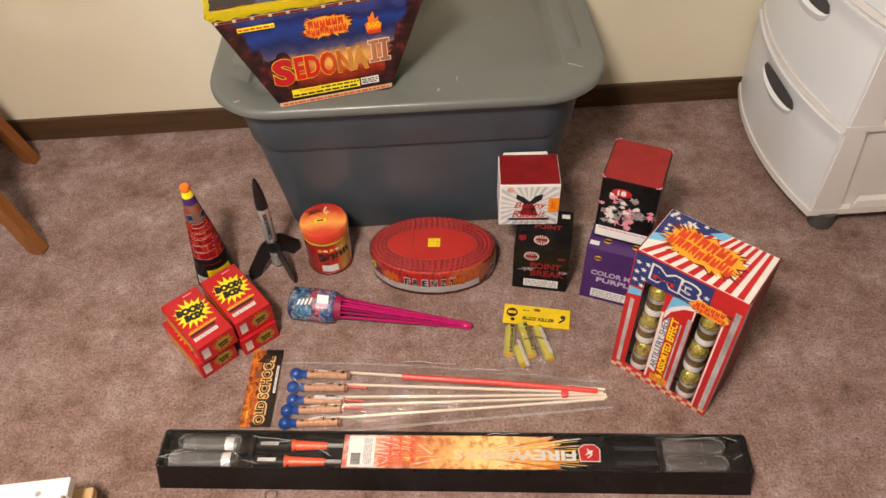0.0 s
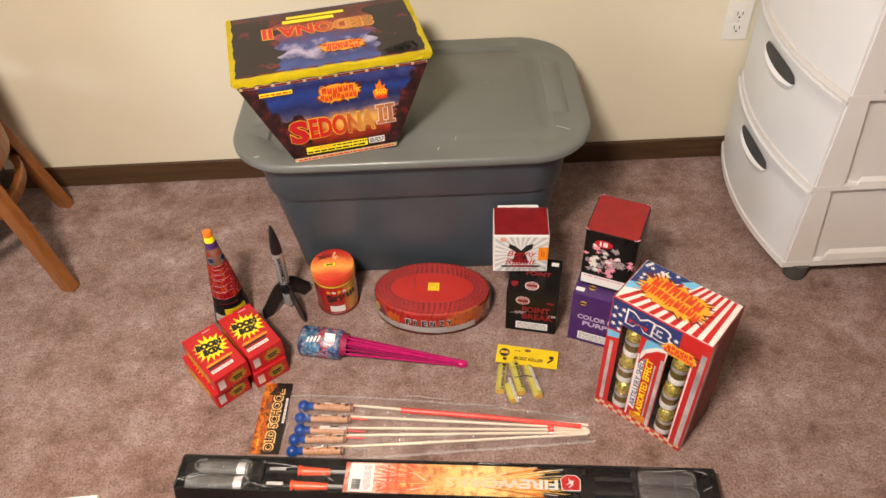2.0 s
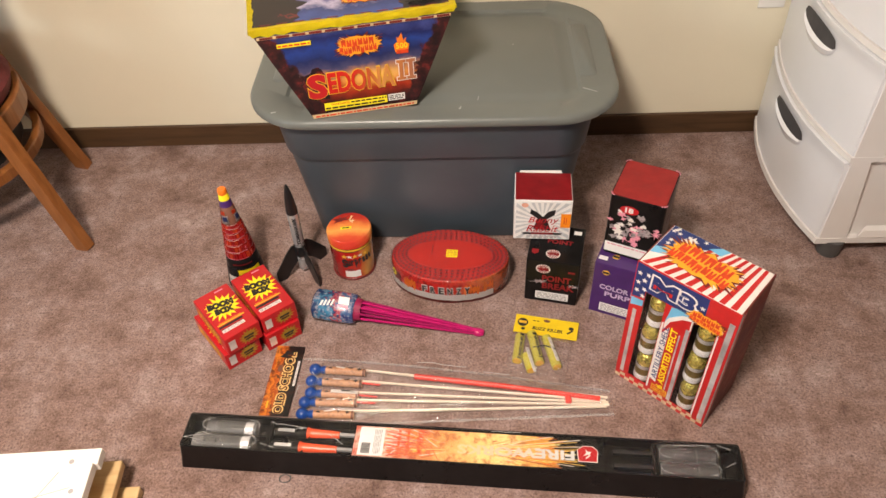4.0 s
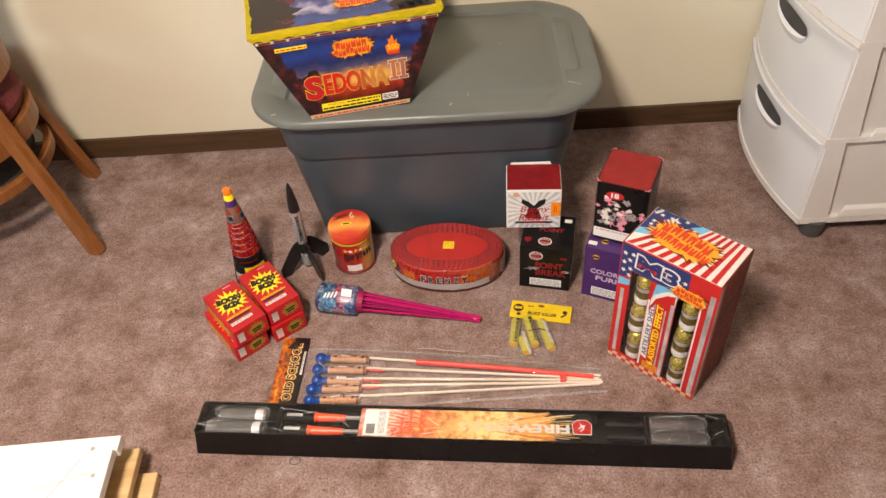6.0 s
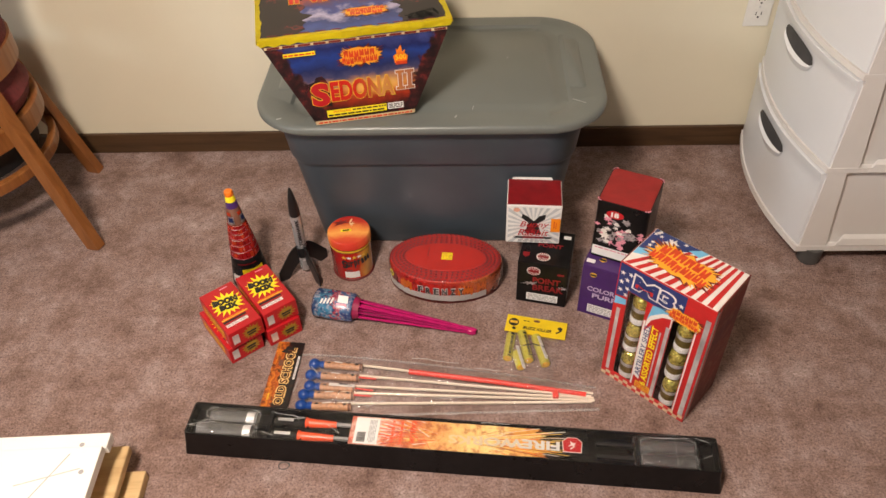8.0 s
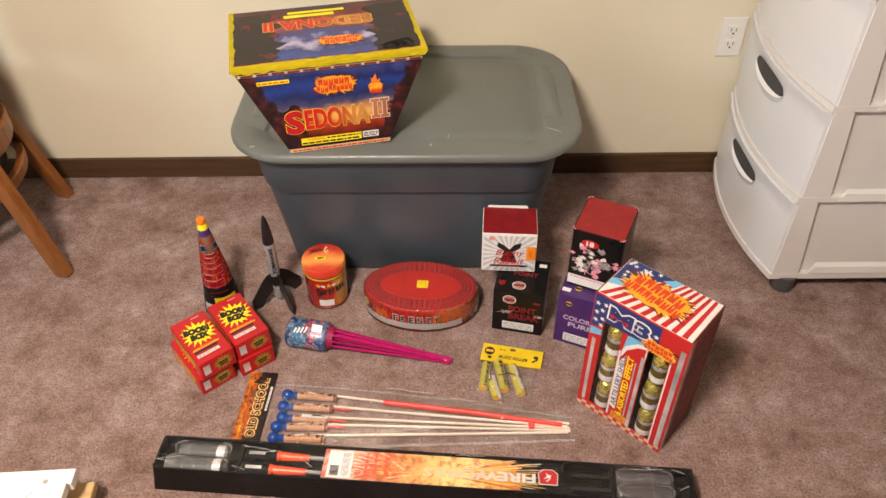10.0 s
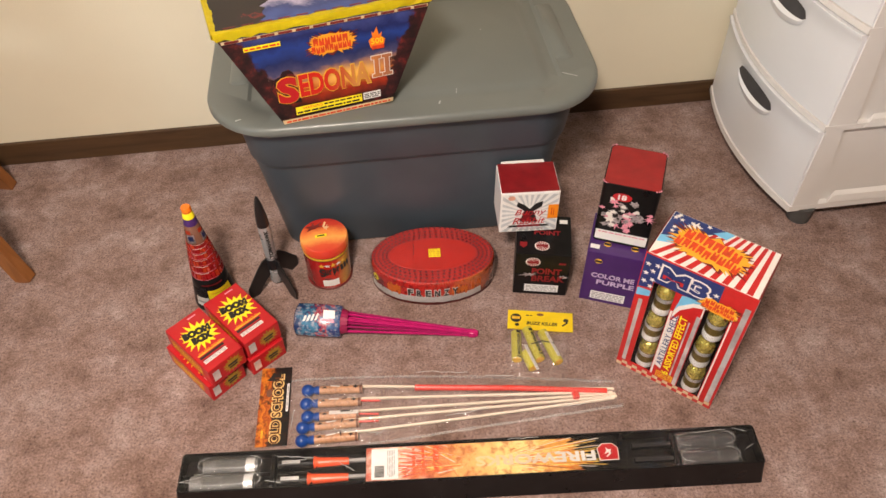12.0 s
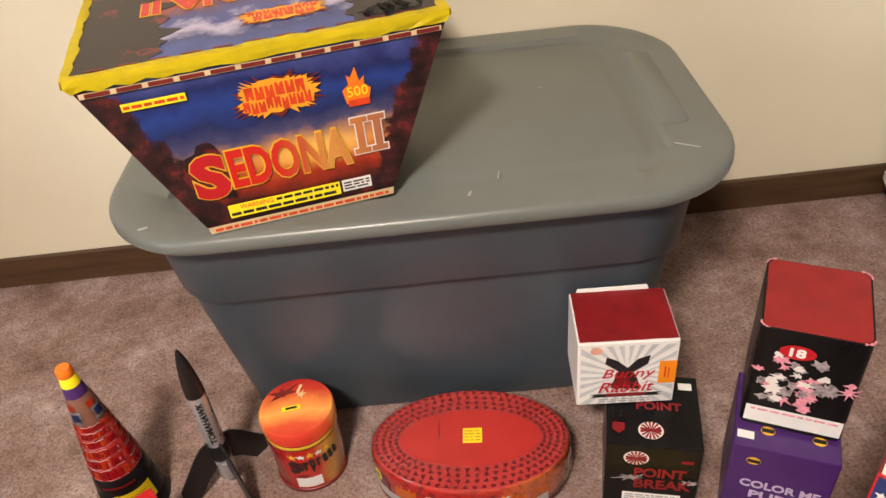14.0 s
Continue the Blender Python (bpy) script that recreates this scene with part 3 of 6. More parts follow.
def barrel_chair():
    """Round-seated chair with splayed legs, hoop stretchers and red cushions."""
    cx, cy = -1.33, 1.655
    c = thing("chair", pose(cx, cy, 0), "honey-coloured wooden chair with dark red cushions", "chair")

    def leg_line(fx, fy, k):
        foot = Vector((fx - cx, fy - cy, 0))
        return [(foot.x * (1 - k * z), foot.y * (1 - k * z), z) for z in (0, 0.15, 0.30, 0.45, 0.60, 0.74)]

    feet = ((-0.979, 1.512), (-1.106, 1.866), (-1.60, 1.845), (-1.52, 1.42))
    for i, (x, y) in enumerate(feet):
        k = 0.72 if i < 2 else 0.45
        pts = leg_line(x, y, k)
        if i > 1:
            pts = pts[:4]
        part("leg", bevelled(bar(bmesh.new(), pts, 0.040, 0.028, (0.3, 1, 0)), 0.006, 2), CHAIR_WOOD, c)

    def hoop(z, r, w, h, name):
        bm = bmesh.new()
        rings = []
        for i in range(40):
            a = 2 * math.pi * i / 40
            ca, sa = math.cos(a), math.sin(a)
            rings.append([(ca * (r + dx), sa * (r + dx), z + dz) for dx, dz in ((-w / 2, -h / 2), (w / 2, -h / 2), (w / 2, h / 2), (-w / 2, h / 2))])
        loft(bm, rings + rings[:1], False, False)
        bmesh.ops.remove_doubles(bm, verts=bm.verts, dist=1e-5)
        part(name, bevelled(bm, 0.004, 2), CHAIR_WOOD, c)

    hoop(0.222, 0.240, 0.022, 0.032, "stretcher_hoop")
    hoop(0.335, 0.238, 0.022, 0.055, "seat_apron")
    rings = [circle(r, z, 40) for r, z in ((0.19, 0.362), (0.232, 0.37), (0.242, 0.40), (0.226, 0.43), (0.15, 0.445), (0.01, 0.448))]
    part("seat_cushion", loft(bmesh.new(), rings), CUSHION, c, "dark red padded seat cushion", smooth=True)
    # dark drum added for the deep shade under the seat
    part("shade_drum", turned([(0.19, 0.225), (0.205, 0.228), (0.215, 0.36), (0.20, 0.362)], 40), BLACK_MATT, c, "dark drum added for the shade below the seat", smooth=True)
    # curved back between the two rear legs
    def arc(z0, z1, r0, r1, thick, a0, a1):
        bm = bmesh.new()
        rings = []
        for i in range(17):
            a = radians(a0 + (a1 - a0) * i / 16)
            rings.append([(math.cos(a) * r, math.sin(a) * r, z) for r, z in ((r0, z0), (r0 + thick, z0), (r1 + thick, z1), (r1, z1))])
        return bevelled(loft(bm, rings), 0.005, 2)
    part("back_rail", arc(0.47, 0.53, 0.222, 0.222, 0.022, -40, 60), CHAIR_WOOD, c)
    part("back_rail", arc(0.72, 0.79, 0.222, 0.226, 0.024, -55, 80), CHAIR_WOOD, c)
    part("back_cushion", arc(0.53, 0.72, 0.208, 0.212, 0.030, -38, 58), CUSHION, c, "dark red padded backrest")
    return c


barrel_chair()


def board_stack():
    """White boards on pine rails, lying low on the carpet."""
    b = thing("white_board_stack", pose(-0.655, 0.822, 0, 0, 0, 3), "white-painted boards with pale pine rails lying on the carpet", "wooden boards")
    part("board", box_bm(-0.62, 0.0, -0.034, 0.0, 0.118, 0.140, 0.002), BOARD, b, "narrow white board")
    part("board", box_bm(-0.62, -0.004, -0.62, -0.036, 0.128, 0.150, 0.002), BOARD, b, "wide white board with pencil marks")
    part("rail", box_bm(-0.62, -0.030, -0.60, -0.05, 0.094, 0.118, 0.002), PINE, b)
    part("rail", box_bm(-0.045, 0.012, -0.60, 0.012, 0.050, 0.072, 0.003), PINE, b)
    part("rail", box_bm(-0.60, -0.045, -0.60, -0.002, 0.030, 0.094, 0.003), PINE, b)
    part("rail", box_bm(-0.055, 0.040, -0.60, -0.020, 0.0, 0.026, 0.003), PINE, b)
    part("rail", box_bm(-0.60, -0.02, -0.55, -0.48, 0.0, 0.03, 0.003), PINE, b)
    part("rail", box_bm(-0.60, -0.06, -0.08, -0.03, 0.0, 0.03, 0.003), PINE, b)
    f = face_top(0.150)
    part("pencil_mark", slab(slab(bmesh.new(), f, tilted(rect(-0.06, 0.06, -0.001, 0.001), 15, -0.09, -0.10)), f, tilted(rect(-0.06, 0.06, -0.0012, 0.0012), 62, -0.09, -0.105)), PENCIL, b)
    part("screw", slab(bmesh.new(), f, disc(0.005, -0.028, -0.092, 10)), GREYINK, b)
    part("screw", slab(bmesh.new(), face_top(0.140), disc(0.005, -0.05, -0.026, 10)), GREYINK, b)
    return b


board_stack()

# fireworks laid out on the carpet and the tote
ROCK = printed("dark_red_rock_print", "Z", 0.0, 0.22, [(0.0, (0.008, 0.004, 0.006)), (0.30, (0.010, 0.005, 0.007)), (0.42, (0.15, 0.012, 0.012)), (0.50, (0.016, 0.006, 0.010)), (0.64, (0.020, 0.008, 0.014)), (0.72, (0.19, 0.016, 0.016)), (0.80, (0.014, 0.006, 0.010)), (1.0, (0.010, 0.005, 0.008))], 2.2, 16, 0.38)
STORM = printed("storm_sky_print", "Y", 0.0, 0.26, [(0.0, (0.045, 0.085, 0.30)), (0.20, (0.018, 0.035, 0.16)), (0.34, (0.46, 0.42, 0.58)), (0.44, (0.035, 0.055, 0.24)), (0.55, (0.08, 0.04, 0.12)), (0.68, (0.40, 0.06, 0.03)), (0.85, (0.12, 0.012, 0.010)), (1.0, (0.03, 0.010, 0.012))], 0.6, 18, 0.32)


def canyon_print():
    """Dusk sky over glowing sand with dark rocks at both sides, printed on a face that widens upwards."""
    m, t, p = nodes_of("canyon_dusk_print")
    c = t.nodes.new("ShaderNodeTexCoord")
    sep = t.nodes.new("ShaderNodeSeparateXYZ")
    t.links.new(c.outputs["Object"], sep.inputs[0])

    def math_node(kind, a, b, d=None):
        n = t.nodes.new("ShaderNodeMath")
        n.operation = kind
        for k, v in enumerate((a, b, d)):
            if isinstance(v, (int, float)):
                n.inputs[k].default_value = v
            elif v is not None:
                t.links.new(v, n.inputs[k])
        return n.outputs[0]
    x, z = sep.outputs[0], sep.outputs[2]
    cloud = noise_node(t, 15.0, 7.0, 0.62).outputs[0]
    h = math_node("MULTIPLY_ADD", cloud, 0.075, math_node("SUBTRACT", z, 0.0375))
    height = math_node("DIVIDE", h, 0.221)
    sky = ramp_node(t, height, [(0.0, (0.010, 0.005, 0.006)), (0.14, (0.045, 0.008, 0.008)), (0.26, (0.36, 0.030, 0.010)), (0.37, (0.56, 0.13, 0.020)), (0.45, (0.42, 0.20, 0.12)), (0.53, (0.06, 0.06, 0.14)), (0.62, (0.008, 0.020, 0.10)), (0.74, (0.012, 0.045, 0.24)), (0.82, (0.008, 0.018, 0.11)), (0.92, (0.05, 0.07, 0.25)), (1.0, (0.02, 0.03, 0.14))])
    # low sun behind the title
    dx = math_node("DIVIDE", math_node("SUBTRACT", x, 0.030), 0.105)
    dz = math_node("DIVIDE", math_node("SUBTRACT", z, 0.086), 0.026)
    far = math_node("ADD", math_node("MULTIPLY", dx, dx), math_node("MULTIPLY", dz, dz))
    sun_glow = ramp_node(t, far, [(0.0, (1, 1, 1)), (0.12, (0.7, 0.7, 0.7)), (0.55, (0.18, 0.18, 0.18)), (1.0, (0, 0, 0))])
    lit = mix_node(t, "MIX", sun_glow.outputs[0], sky.outputs[0], (0.95, 0.56, 0.13))
    half = math_node("MULTIPLY_ADD", z, 0.4253, 0.113)
    side = math_node("DIVIDE", math_node("ABSOLUTE", x, 0.0), half)
    ragged = noise_node(t, 26.0, 6.0, 0.66).outputs[0]
    edge = math_node("ADD", side, math_node("MULTIPLY_ADD", ragged, 0.62, -0.31))
    low = math_node("MULTIPLY_ADD", z, -0.9, 0.13)
    mask = ramp_node(t, math_node("ADD", edge, low), [(0.77, (0, 0, 0)), (0.83, (1, 1, 1))])
    rock = ramp_node(t, noise_node(t, 40.0, 6.0, 0.7).outputs[0], [(0.40, (0.007, 0.004, 0.006)), (0.55, (0.045, 0.010, 0.012)), (0.72, (0.20, 0.022, 0.020))])
    out = mix_node(t, "MIX", mask.outputs[0], lit.outputs[0], rock.outputs[0])
    t.links.new(out.outputs[0], p.inputs["Base Color"])
    p.inputs["Roughness"].default_value = 0.3
    bump_of(t, p, noise_node(t, 20.0, 3.0).outputs[0], 0.12, 0.004)
    return m


SUNSET = canyon_print()
TITLE_FIRE = printed("red_to_gold_letters", "X", -0.11, 0.14, [(0.0, (0.58, 0.008, 0.010)), (0.38, (0.58, 0.022, 0.012)), (0.52, (0.50, 0.10, 0.030)), (0.62, (0.62, 0.28, 0.07)), (0.74, (0.55, 0.20, 0.05)), (0.84, (0.42, 0.15, 0.06)), (1.0, (0.34, 0.17, 0.11))], 0.06, 60, 0.35)
LOGO_FIRE = printed("orange_logo", "X", -0.1, 0.3, [(0.0, (0.80, 0.34, 0.02)), (1.0, (0.86, 0.42, 0.03))], 1.2, 60, 0.4)
LOGO_RED = plain("red_logo_letters", (0.62, 0.055, 0.012), 0.4, vary=0.2, scale=90)
PEACH = printed("peach_print", "Y", -0.055, 0.055, [(0.0, (0.60, 0.045, 0.025)), (0.22, (0.70, 0.10, 0.035)), (0.42, (0.90, 0.40, 0.09)), (0.56, (0.84, 0.26, 0.06)), (0.74, (0.56, 0.05, 0.025)), (1.0, (0.38, 0.012, 0.015))], 0.45, 16, 0.25, 0.3)
CAN_WRAP = printed("red_gold_can_print", "X", -0.052, 0.052, [(0.0, (0.16, 0.006, 0.010)), (0.3, (0.42, 0.012, 0.012)), (0.70, (0.52, 0.030, 0.015)), (0.88, (0.66, 0.36, 0.06)), (1.0, (0.50, 0.22, 0.04))], 0.35, 30, 0.25, 0.4)
FIRE = printed("spark_fire_print", "X", -0.19, 0.25, [(0.0, (0.50, 0.12, 0.08)), (0.10, (0.78, 0.56, 0.46)), (0.22, (0.56, 0.15, 0.08)), (0.36, (0.66, 0.27, 0.09)), (0.52, (0.86, 0.56, 0.20)), (0.68, (0.92, 0.68, 0.28)), (0.84, (0.72, 0.34, 0.06)), (1.0, (0.34, 0.10, 0.015))], 0.5, 30, 0.35, 0.0, 0.6, (0.36, 0.055, 0.015))
YELLOW_SPARK = plain("spark_pale_yellow", (0.92, 0.76, 0.34), 0.4, vary=0.2, scale=120)
DEEP_SPARK = plain("spark_rust", (0.42, 0.10, 0.02), 0.4, vary=0.3, scale=120)
SPARK = plain("spark_gold", (0.88, 0.50, 0.10), 0.4, vary=0.35, scale=120)
BLUE_RED = printed("blue_red_wrap_print", "X", -0.05, 0.05, [(0.0, (0.015, 0.035, 0.11)), (0.35, (0.05, 0.20, 0.34)), (0.5, (0.02, 0.03, 0.10)), (0.62, (0.42, 0.05, 0.06)), (0.75, (0.08, 0.16, 0.30)), (1.0, (0.03, 0.05, 0.16))], 1.6, 50, 0.25, 0.3, 0.5, (0.45, 0.40, 0.42))
SCHOOL = printed("fire_card_print", "X", -0.033, 0.030, [(0.0, (0.40, 0.07, 0.010)), (0.12, (0.64, 0.20, 0.02)), (0.24, (0.30, 0.05, 0.008)), (0.32, (0.58, 0.15, 0.02)), (0.42, (0.09, 0.02, 0.008)), (0.55, (0.010, 0.009, 0.010)), (1.0, (0.008, 0.008, 0.009))], 1.2, 34, 0.3, 0.0, 0.7, (0.035, 0.012, 0.008))
TAN_WRAP = printed("tan_rocket_print", "X", -0.04, 0.04, [(0.0, (0.50, 0.24, 0.12)), (0.5, (0.66, 0.40, 0.24)), (1.0, (0.50, 0.25, 0.13))], 0.8, 60, 0.4, 0.0, 0.35, (0.10, 0.05, 0.04))
BUZZ_WRAP = printed("yellow_tube_print", "Y", -0.05, 0.05, [(0.0, (0.46, 0.40, 0.05)), (1.0, (0.60, 0.53, 0.09))], 0.5, 60, 0.4)
OVAL_SIDE = printed("red_side_print", "X", -0.15, 0.15, [(0.0, (0.30, 0.012, 0.012)), (0.3, (0.50, 0.020, 0.016)), (0.55, (0.42, 0.03, 0.02)), (0.8, (0.50, 0.11, 0.03)), (1.0, (0.20, 0.03, 0.012))], 0.8, 42, 0.22, 0.5, 0.7, (0.035, 0.008, 0.008))
OVAL_TOP = plain("glossy_red_top", (0.44, 0.040, 0.036), 0.25, vary=0.15, scale=14, coat=0.5)
OVAL_DOT = plain("dark_red_dots", (0.15, 0.010, 0.012), 0.3)
STRIPE_RED = plain("flag_red", (0.50, 0.018, 0.018), 0.32, vary=0.10, scale=40)
FLAG_WHITE = plain("flag_white", (0.76, 0.72, 0.68), 0.35, vary=0.06, scale=40)
SIDE_MAROON = plain("maroon_card", (0.16, 0.018, 0.015), 0.4, vary=0.25, scale=40)
# starburst yellow darkened for the shade on the packs' end faces
SHADED_GOLD = plain("shaded_gold_print", (0.42, 0.27, 0.03), 0.35, 0.3, vary=0.35, scale=160)
CONE_RED = printed("brick_red_cone_print", "Z", 0.08, 0.2, [(0.0, (0.34, 0.016, 0.014)), (1.0, (0.40, 0.03, 0.02))], 0.8, 60, 0.25, 0.3, 0.7, (0.08, 0.01, 0.01))
TUBE_SILVER = plain("silver_tube", (0.52, 0.54, 0.56), 0.28, 0.6, vary=0.1)
FIN_BLACK = plain("black_plastic_fin", (0.010, 0.010, 0.011), 0.35, vary=0.2)


def jagged_logo(name, parent, face, u, v, w, h, turn=0.0, seed=2, lift=0.0006):
    """The maker's mark: a flame-edged yellow patch with two rows of plain orange blocks."""
    square = lambda pts: [(math.copysign(abs(a) ** 0.55, a) * math.hypot(a, b), math.copysign(abs(b) ** 0.7, b) * math.hypot(a, b)) for a, b in pts]
    patch(name, parent, SIDE_MAROON, face, tilted([(a * w * 0.51, b * h * 0.55) for a, b in square(star(30, 1.04, 0.88, 0, 0, 1, 0.10, seed))], turn, u, v), lift=lift)
    patch(name, parent, LOGO_FIRE, face, tilted([(a * w * 0.49, b * h * 0.50) for a, b in square(star(34, 1.02, 0.90, 0, 0, 1, 0.08, seed + 1))], turn, u, v), lift=lift + 0.0005)
    rng = random.Random(seed)
    for row, (n, y0, y1, k) in enumerate(((6, 0.02, 0.36, 0.74), (9, -0.34, -0.04, 0.84))):
        outlines = []
        for i in range(n):
            a0, a1 = -k / 2 + k * i / n, -k / 2 + k * (i + 0.80) / n
            d = rng.uniform(-0.05, 0.05)
            am, wd = (a0 + a1) / 2, (a1 - a0)
            notch = rng.uniform(0.35, 0.65)
            lo, hi = (y0 + d) * h, (y1 + d) * h
            if rng.random() < 0.5:
                lo, hi = hi, lo
            deep = lo + (hi - lo) * notch
            outlines.append(tilted([(a0 * w, lo), ((a0 + 0.30 * wd) * w, lo), (am * w, deep), ((a1 - 0.30 * wd) * w, lo), (a1 * w, lo), ((a1 + 0.04 * wd) * w, hi), ((a0 - 0.04 * wd) * w, hi)], turn, u, v))
        patch(name, parent, LOGO_RED, face, *outlines, lift=lift + 0.001)


def fan_cake():
    t = thing("firework_box", pose(-0.175, 1.467, 0.4415, 0, 0, 12), "fan-shaped firework box with sunset print on the tote lid", "firework")
    H, W0, W1, D = 0.221, 0.113, 0.207, 0.270
    half = lambda v: W0 + (W1 - W0) * v / H
    bm = loft(bmesh.new(), [[(-W0, 0, 0), (W0, 0, 0), (W0, D, 0), (-W0, D, 0)], [(-half(0.11), -0.002, 0.11), (half(0.11), -0.002, 0.11), (half(0.11), D, 0.11), (-half(0.11), D, 0.11)], [(-W1, 0, H), (W1, 0, H), (W1, D, H), (-W1, D, H)]])
    part("carton", bevelled(bm, 0.003, 2, 20), SUNSET, t, "blue and orange sunset print")
    slope = math.degrees(math.atan2(W1 - W0, H))
    L = math.hypot(W1 - W0, H)
    for sx, name in ((-1, "side_panel"), (1, "side_panel")):
        f = Matrix.Translation((sx * (W0 + 0.0006), 0, 0)) @ pose(0, 0, 0, 0, sx * slope, 0) @ (face_left(0) if sx < 0 else face_right(0))
        u0, u1 = (-D + 0.003, -0.003) if sx < 0 else (0.003, D - 0.003)
        patch(name, t, ROCK, f, rect(u0, u1, 0.004, L - 0.004), label="dark red rock print")
    ft = face_top(H + 0.0002)
    patch("top_panel", t, STORM, ft, rect(-W1 + 0.004, W1 - 0.004, 0.004, D - 0.004), label="storm-blue and red printed top")
    rng = random.Random(8)
    for sx in (-1, 1):
        edge = [(sx * (0.104 + 0.030 * noise.noise((i * 0.45, sx * 3.0, 1.0)) + rng.uniform(-0.0018, 0.0018)), 0.010 + 0.236 * i / 23) for i in range(24)]
        o = [(sx * (W1 - 0.006), 0.010)] + edge + [(sx * (W1 - 0.006), 0.246)]
        patch("rock_print", t, ROCK, ft, o if sx < 0 else o[::-1], lift=0.0006)
    lettering("title", t, GOLDINK, ft, "SEDONA II", 0.05, -0.01, 0.176, 180, 0.0012, width=0.249, height=0.050, bold=0.0034)
    lettering("title", t, TITLE_FIRE, ft, "SEDONA II", 0.05, -0.01, 0.176, 180, 0.0018, width=0.245, height=0.046, bold=0.0018)
    jagged_logo("maker_mark", t, ft, 0.03, 0.082, 0.098, 0.04, 180, 5, 0.0012)
    patch("caution_strip", t, YELLOW, ft, rect(-0.085, 0.03, 0.212, 0.226), rect(-0.075, 0.055, 0.232, 0.243), lift=0.0012)
    patch("torn_corner", t, BLACK_MATT, ft, star(9, 0.030, 0.019, 0.142, 0.034, 0.62, 0.3, 3), lift=0.0012)
    bm = bmesh.new()
    for k in range(3):
        a = [(0.115 + 0.02 * k, 0.028 + 0.008 * k, H + 0.002), (0.130 + 0.02 * k, 0.018 + 0.006 * k, H + 0.011), (0.150 + 0.016 * k, 0.022, H + 0.003)]
        b = [(x + 0.004, y + 0.012, z) for x, y, z in a]
        va, vb = [bm.verts.new(p) for p in a], [bm.verts.new(p) for p in b]
        for i in range(2):
            bm.faces.new((va[i], va[i + 1], vb[i + 1], vb[i]))
    bmesh.ops.solidify(bm, geom=bm.faces[:], thickness=0.0012)
    part("torn_flap", bm, BLACK_MATT, t, "torn black paper flap")
    f = face_front(-0.0026)
    patch("rock_print", t, ROCK, f, [(-0.112, 0.050), (-0.072, 0.046), (-0.070, 0.070), (-0.076, 0.092), (-0.074, 0.104), (-0.080, 0.118), (-0.086, 0.124), (-0.099, 0.122), (-0.104, 0.112), (-0.116, 0.108), (-0.124, 0.086)], label="dark rock tower print")
    lettering("title", t, GOLDINK, f, "EDONA", 0.05, 0.000, 0.083, 0, 0.0006, width=0.146, height=0.055, bold=0.0030)
    lettering("title", t, GOLDINK, f, "S", 0.05, -0.094, 0.079, 0, 0.0006, width=0.044, height=0.062, bold=0.0038)
    lettering("title", t, TITLE_FIRE, f, "EDONA", 0.05, 0.000, 0.083, 0, 0.0012, width=0.142, height=0.051, bold=0.0018)
    lettering("title", t, RED, f, "S", 0.05, -0.094, 0.079, 0, 0.0012, width=0.041, height=0.059, bold=0.0026)
    for u in (0.086, 0.107):
        for mat, lift, g in ((FLAG_WHITE, 0.0006, 0.0015), (TITLE_FIRE, 0.0011, 0.0)):
            a, b, h2, s2 = 0.0098 + g, 0.0044 + g, 0.024 + g, 0.017 - g
            patch("title_letter", t, mat, f, [(u + p, 0.092 + q) for p, q in ((-a, -h2), (a, -h2), (a, -s2), (b, -s2), (b, s2), (a, s2), (a, h2), (-a, h2), (-a, s2), (-b, s2), (-b, -s2), (-a, -s2))], lift=lift)
    jagged_logo("maker_mark", t, f, 0.002, 0.163, 0.092, 0.044, 0, 7)
    patch("weight_flame", t, ORANGE, f, [(0.077, 0.135), (0.103, 0.135), (0.107, 0.150), (0.100, 0.156), (0.101, 0.166), (0.095, 0.160), (0.092, 0.178), (0.085, 0.166), (0.081, 0.170), (0.082, 0.158), (0.074, 0.152)], lift=0.0006)
    lettering("weight_figures", t, YELLOW, f, "500", 0.012, 0.091, 0.149, 0, 0.0012, width=0.024)
    patch("weight_bar", t, LOGO_RED, f, rect(0.079, 0.104, 0.131, 0.139), lift=0.0012)
    patch("caution_strip", t, YELLOW, f, rect(-0.160, -0.092, 0.178, 0.187), lift=0.0006)
    text_bars("small_print", t, LOGO_RED, f, -0.158, -0.094, 0.179, 0.186, 1, 0.0012)
    patch("caution_label", t, YELLOW, f, rect(-0.086, 0.050, 0.018, 0.036), lift=0.0006)
    lettering("caution_words", t, LOGO_RED, f, "WARNING", 0.01, -0.052, 0.0315, 0, 0.0011, width=0.04, height=0.006)
    text_bars("small_print", t, INK, f, -0.028, 0.048, 0.028, 0.035, 1, 0.0011)
    text_bars("small_print", t, INK, f, -0.084, 0.048, 0.019, 0.027, 1, 0.0011, 5)
    patch("origin_label", t, WHITE, f, rect(0.053, 0.089, 0.020, 0.036), lift=0.0006)
    text_bars("small_print", t, INK, f, 0.055, 0.087, 0.022, 0.034, 3, 0.0011, 6)
    patch("bottom_strip", t, plain("cream_strip_print", (0.60, 0.46, 0.26), 0.45), f, [(-W0 - 0.001, 0.0015), (W0 + 0.001, 0.0015), (half(0.011) - 0.002, 0.011), (-half(0.011) + 0.002, 0.011)], lift=0.0004)
    text_bars("strip_print", t, LOGO_RED, f, -0.108, 0.108, 0.002, 0.010, 1, 0.0009, 9)
    # crinkled yellow tape round the top edge
    n = 26
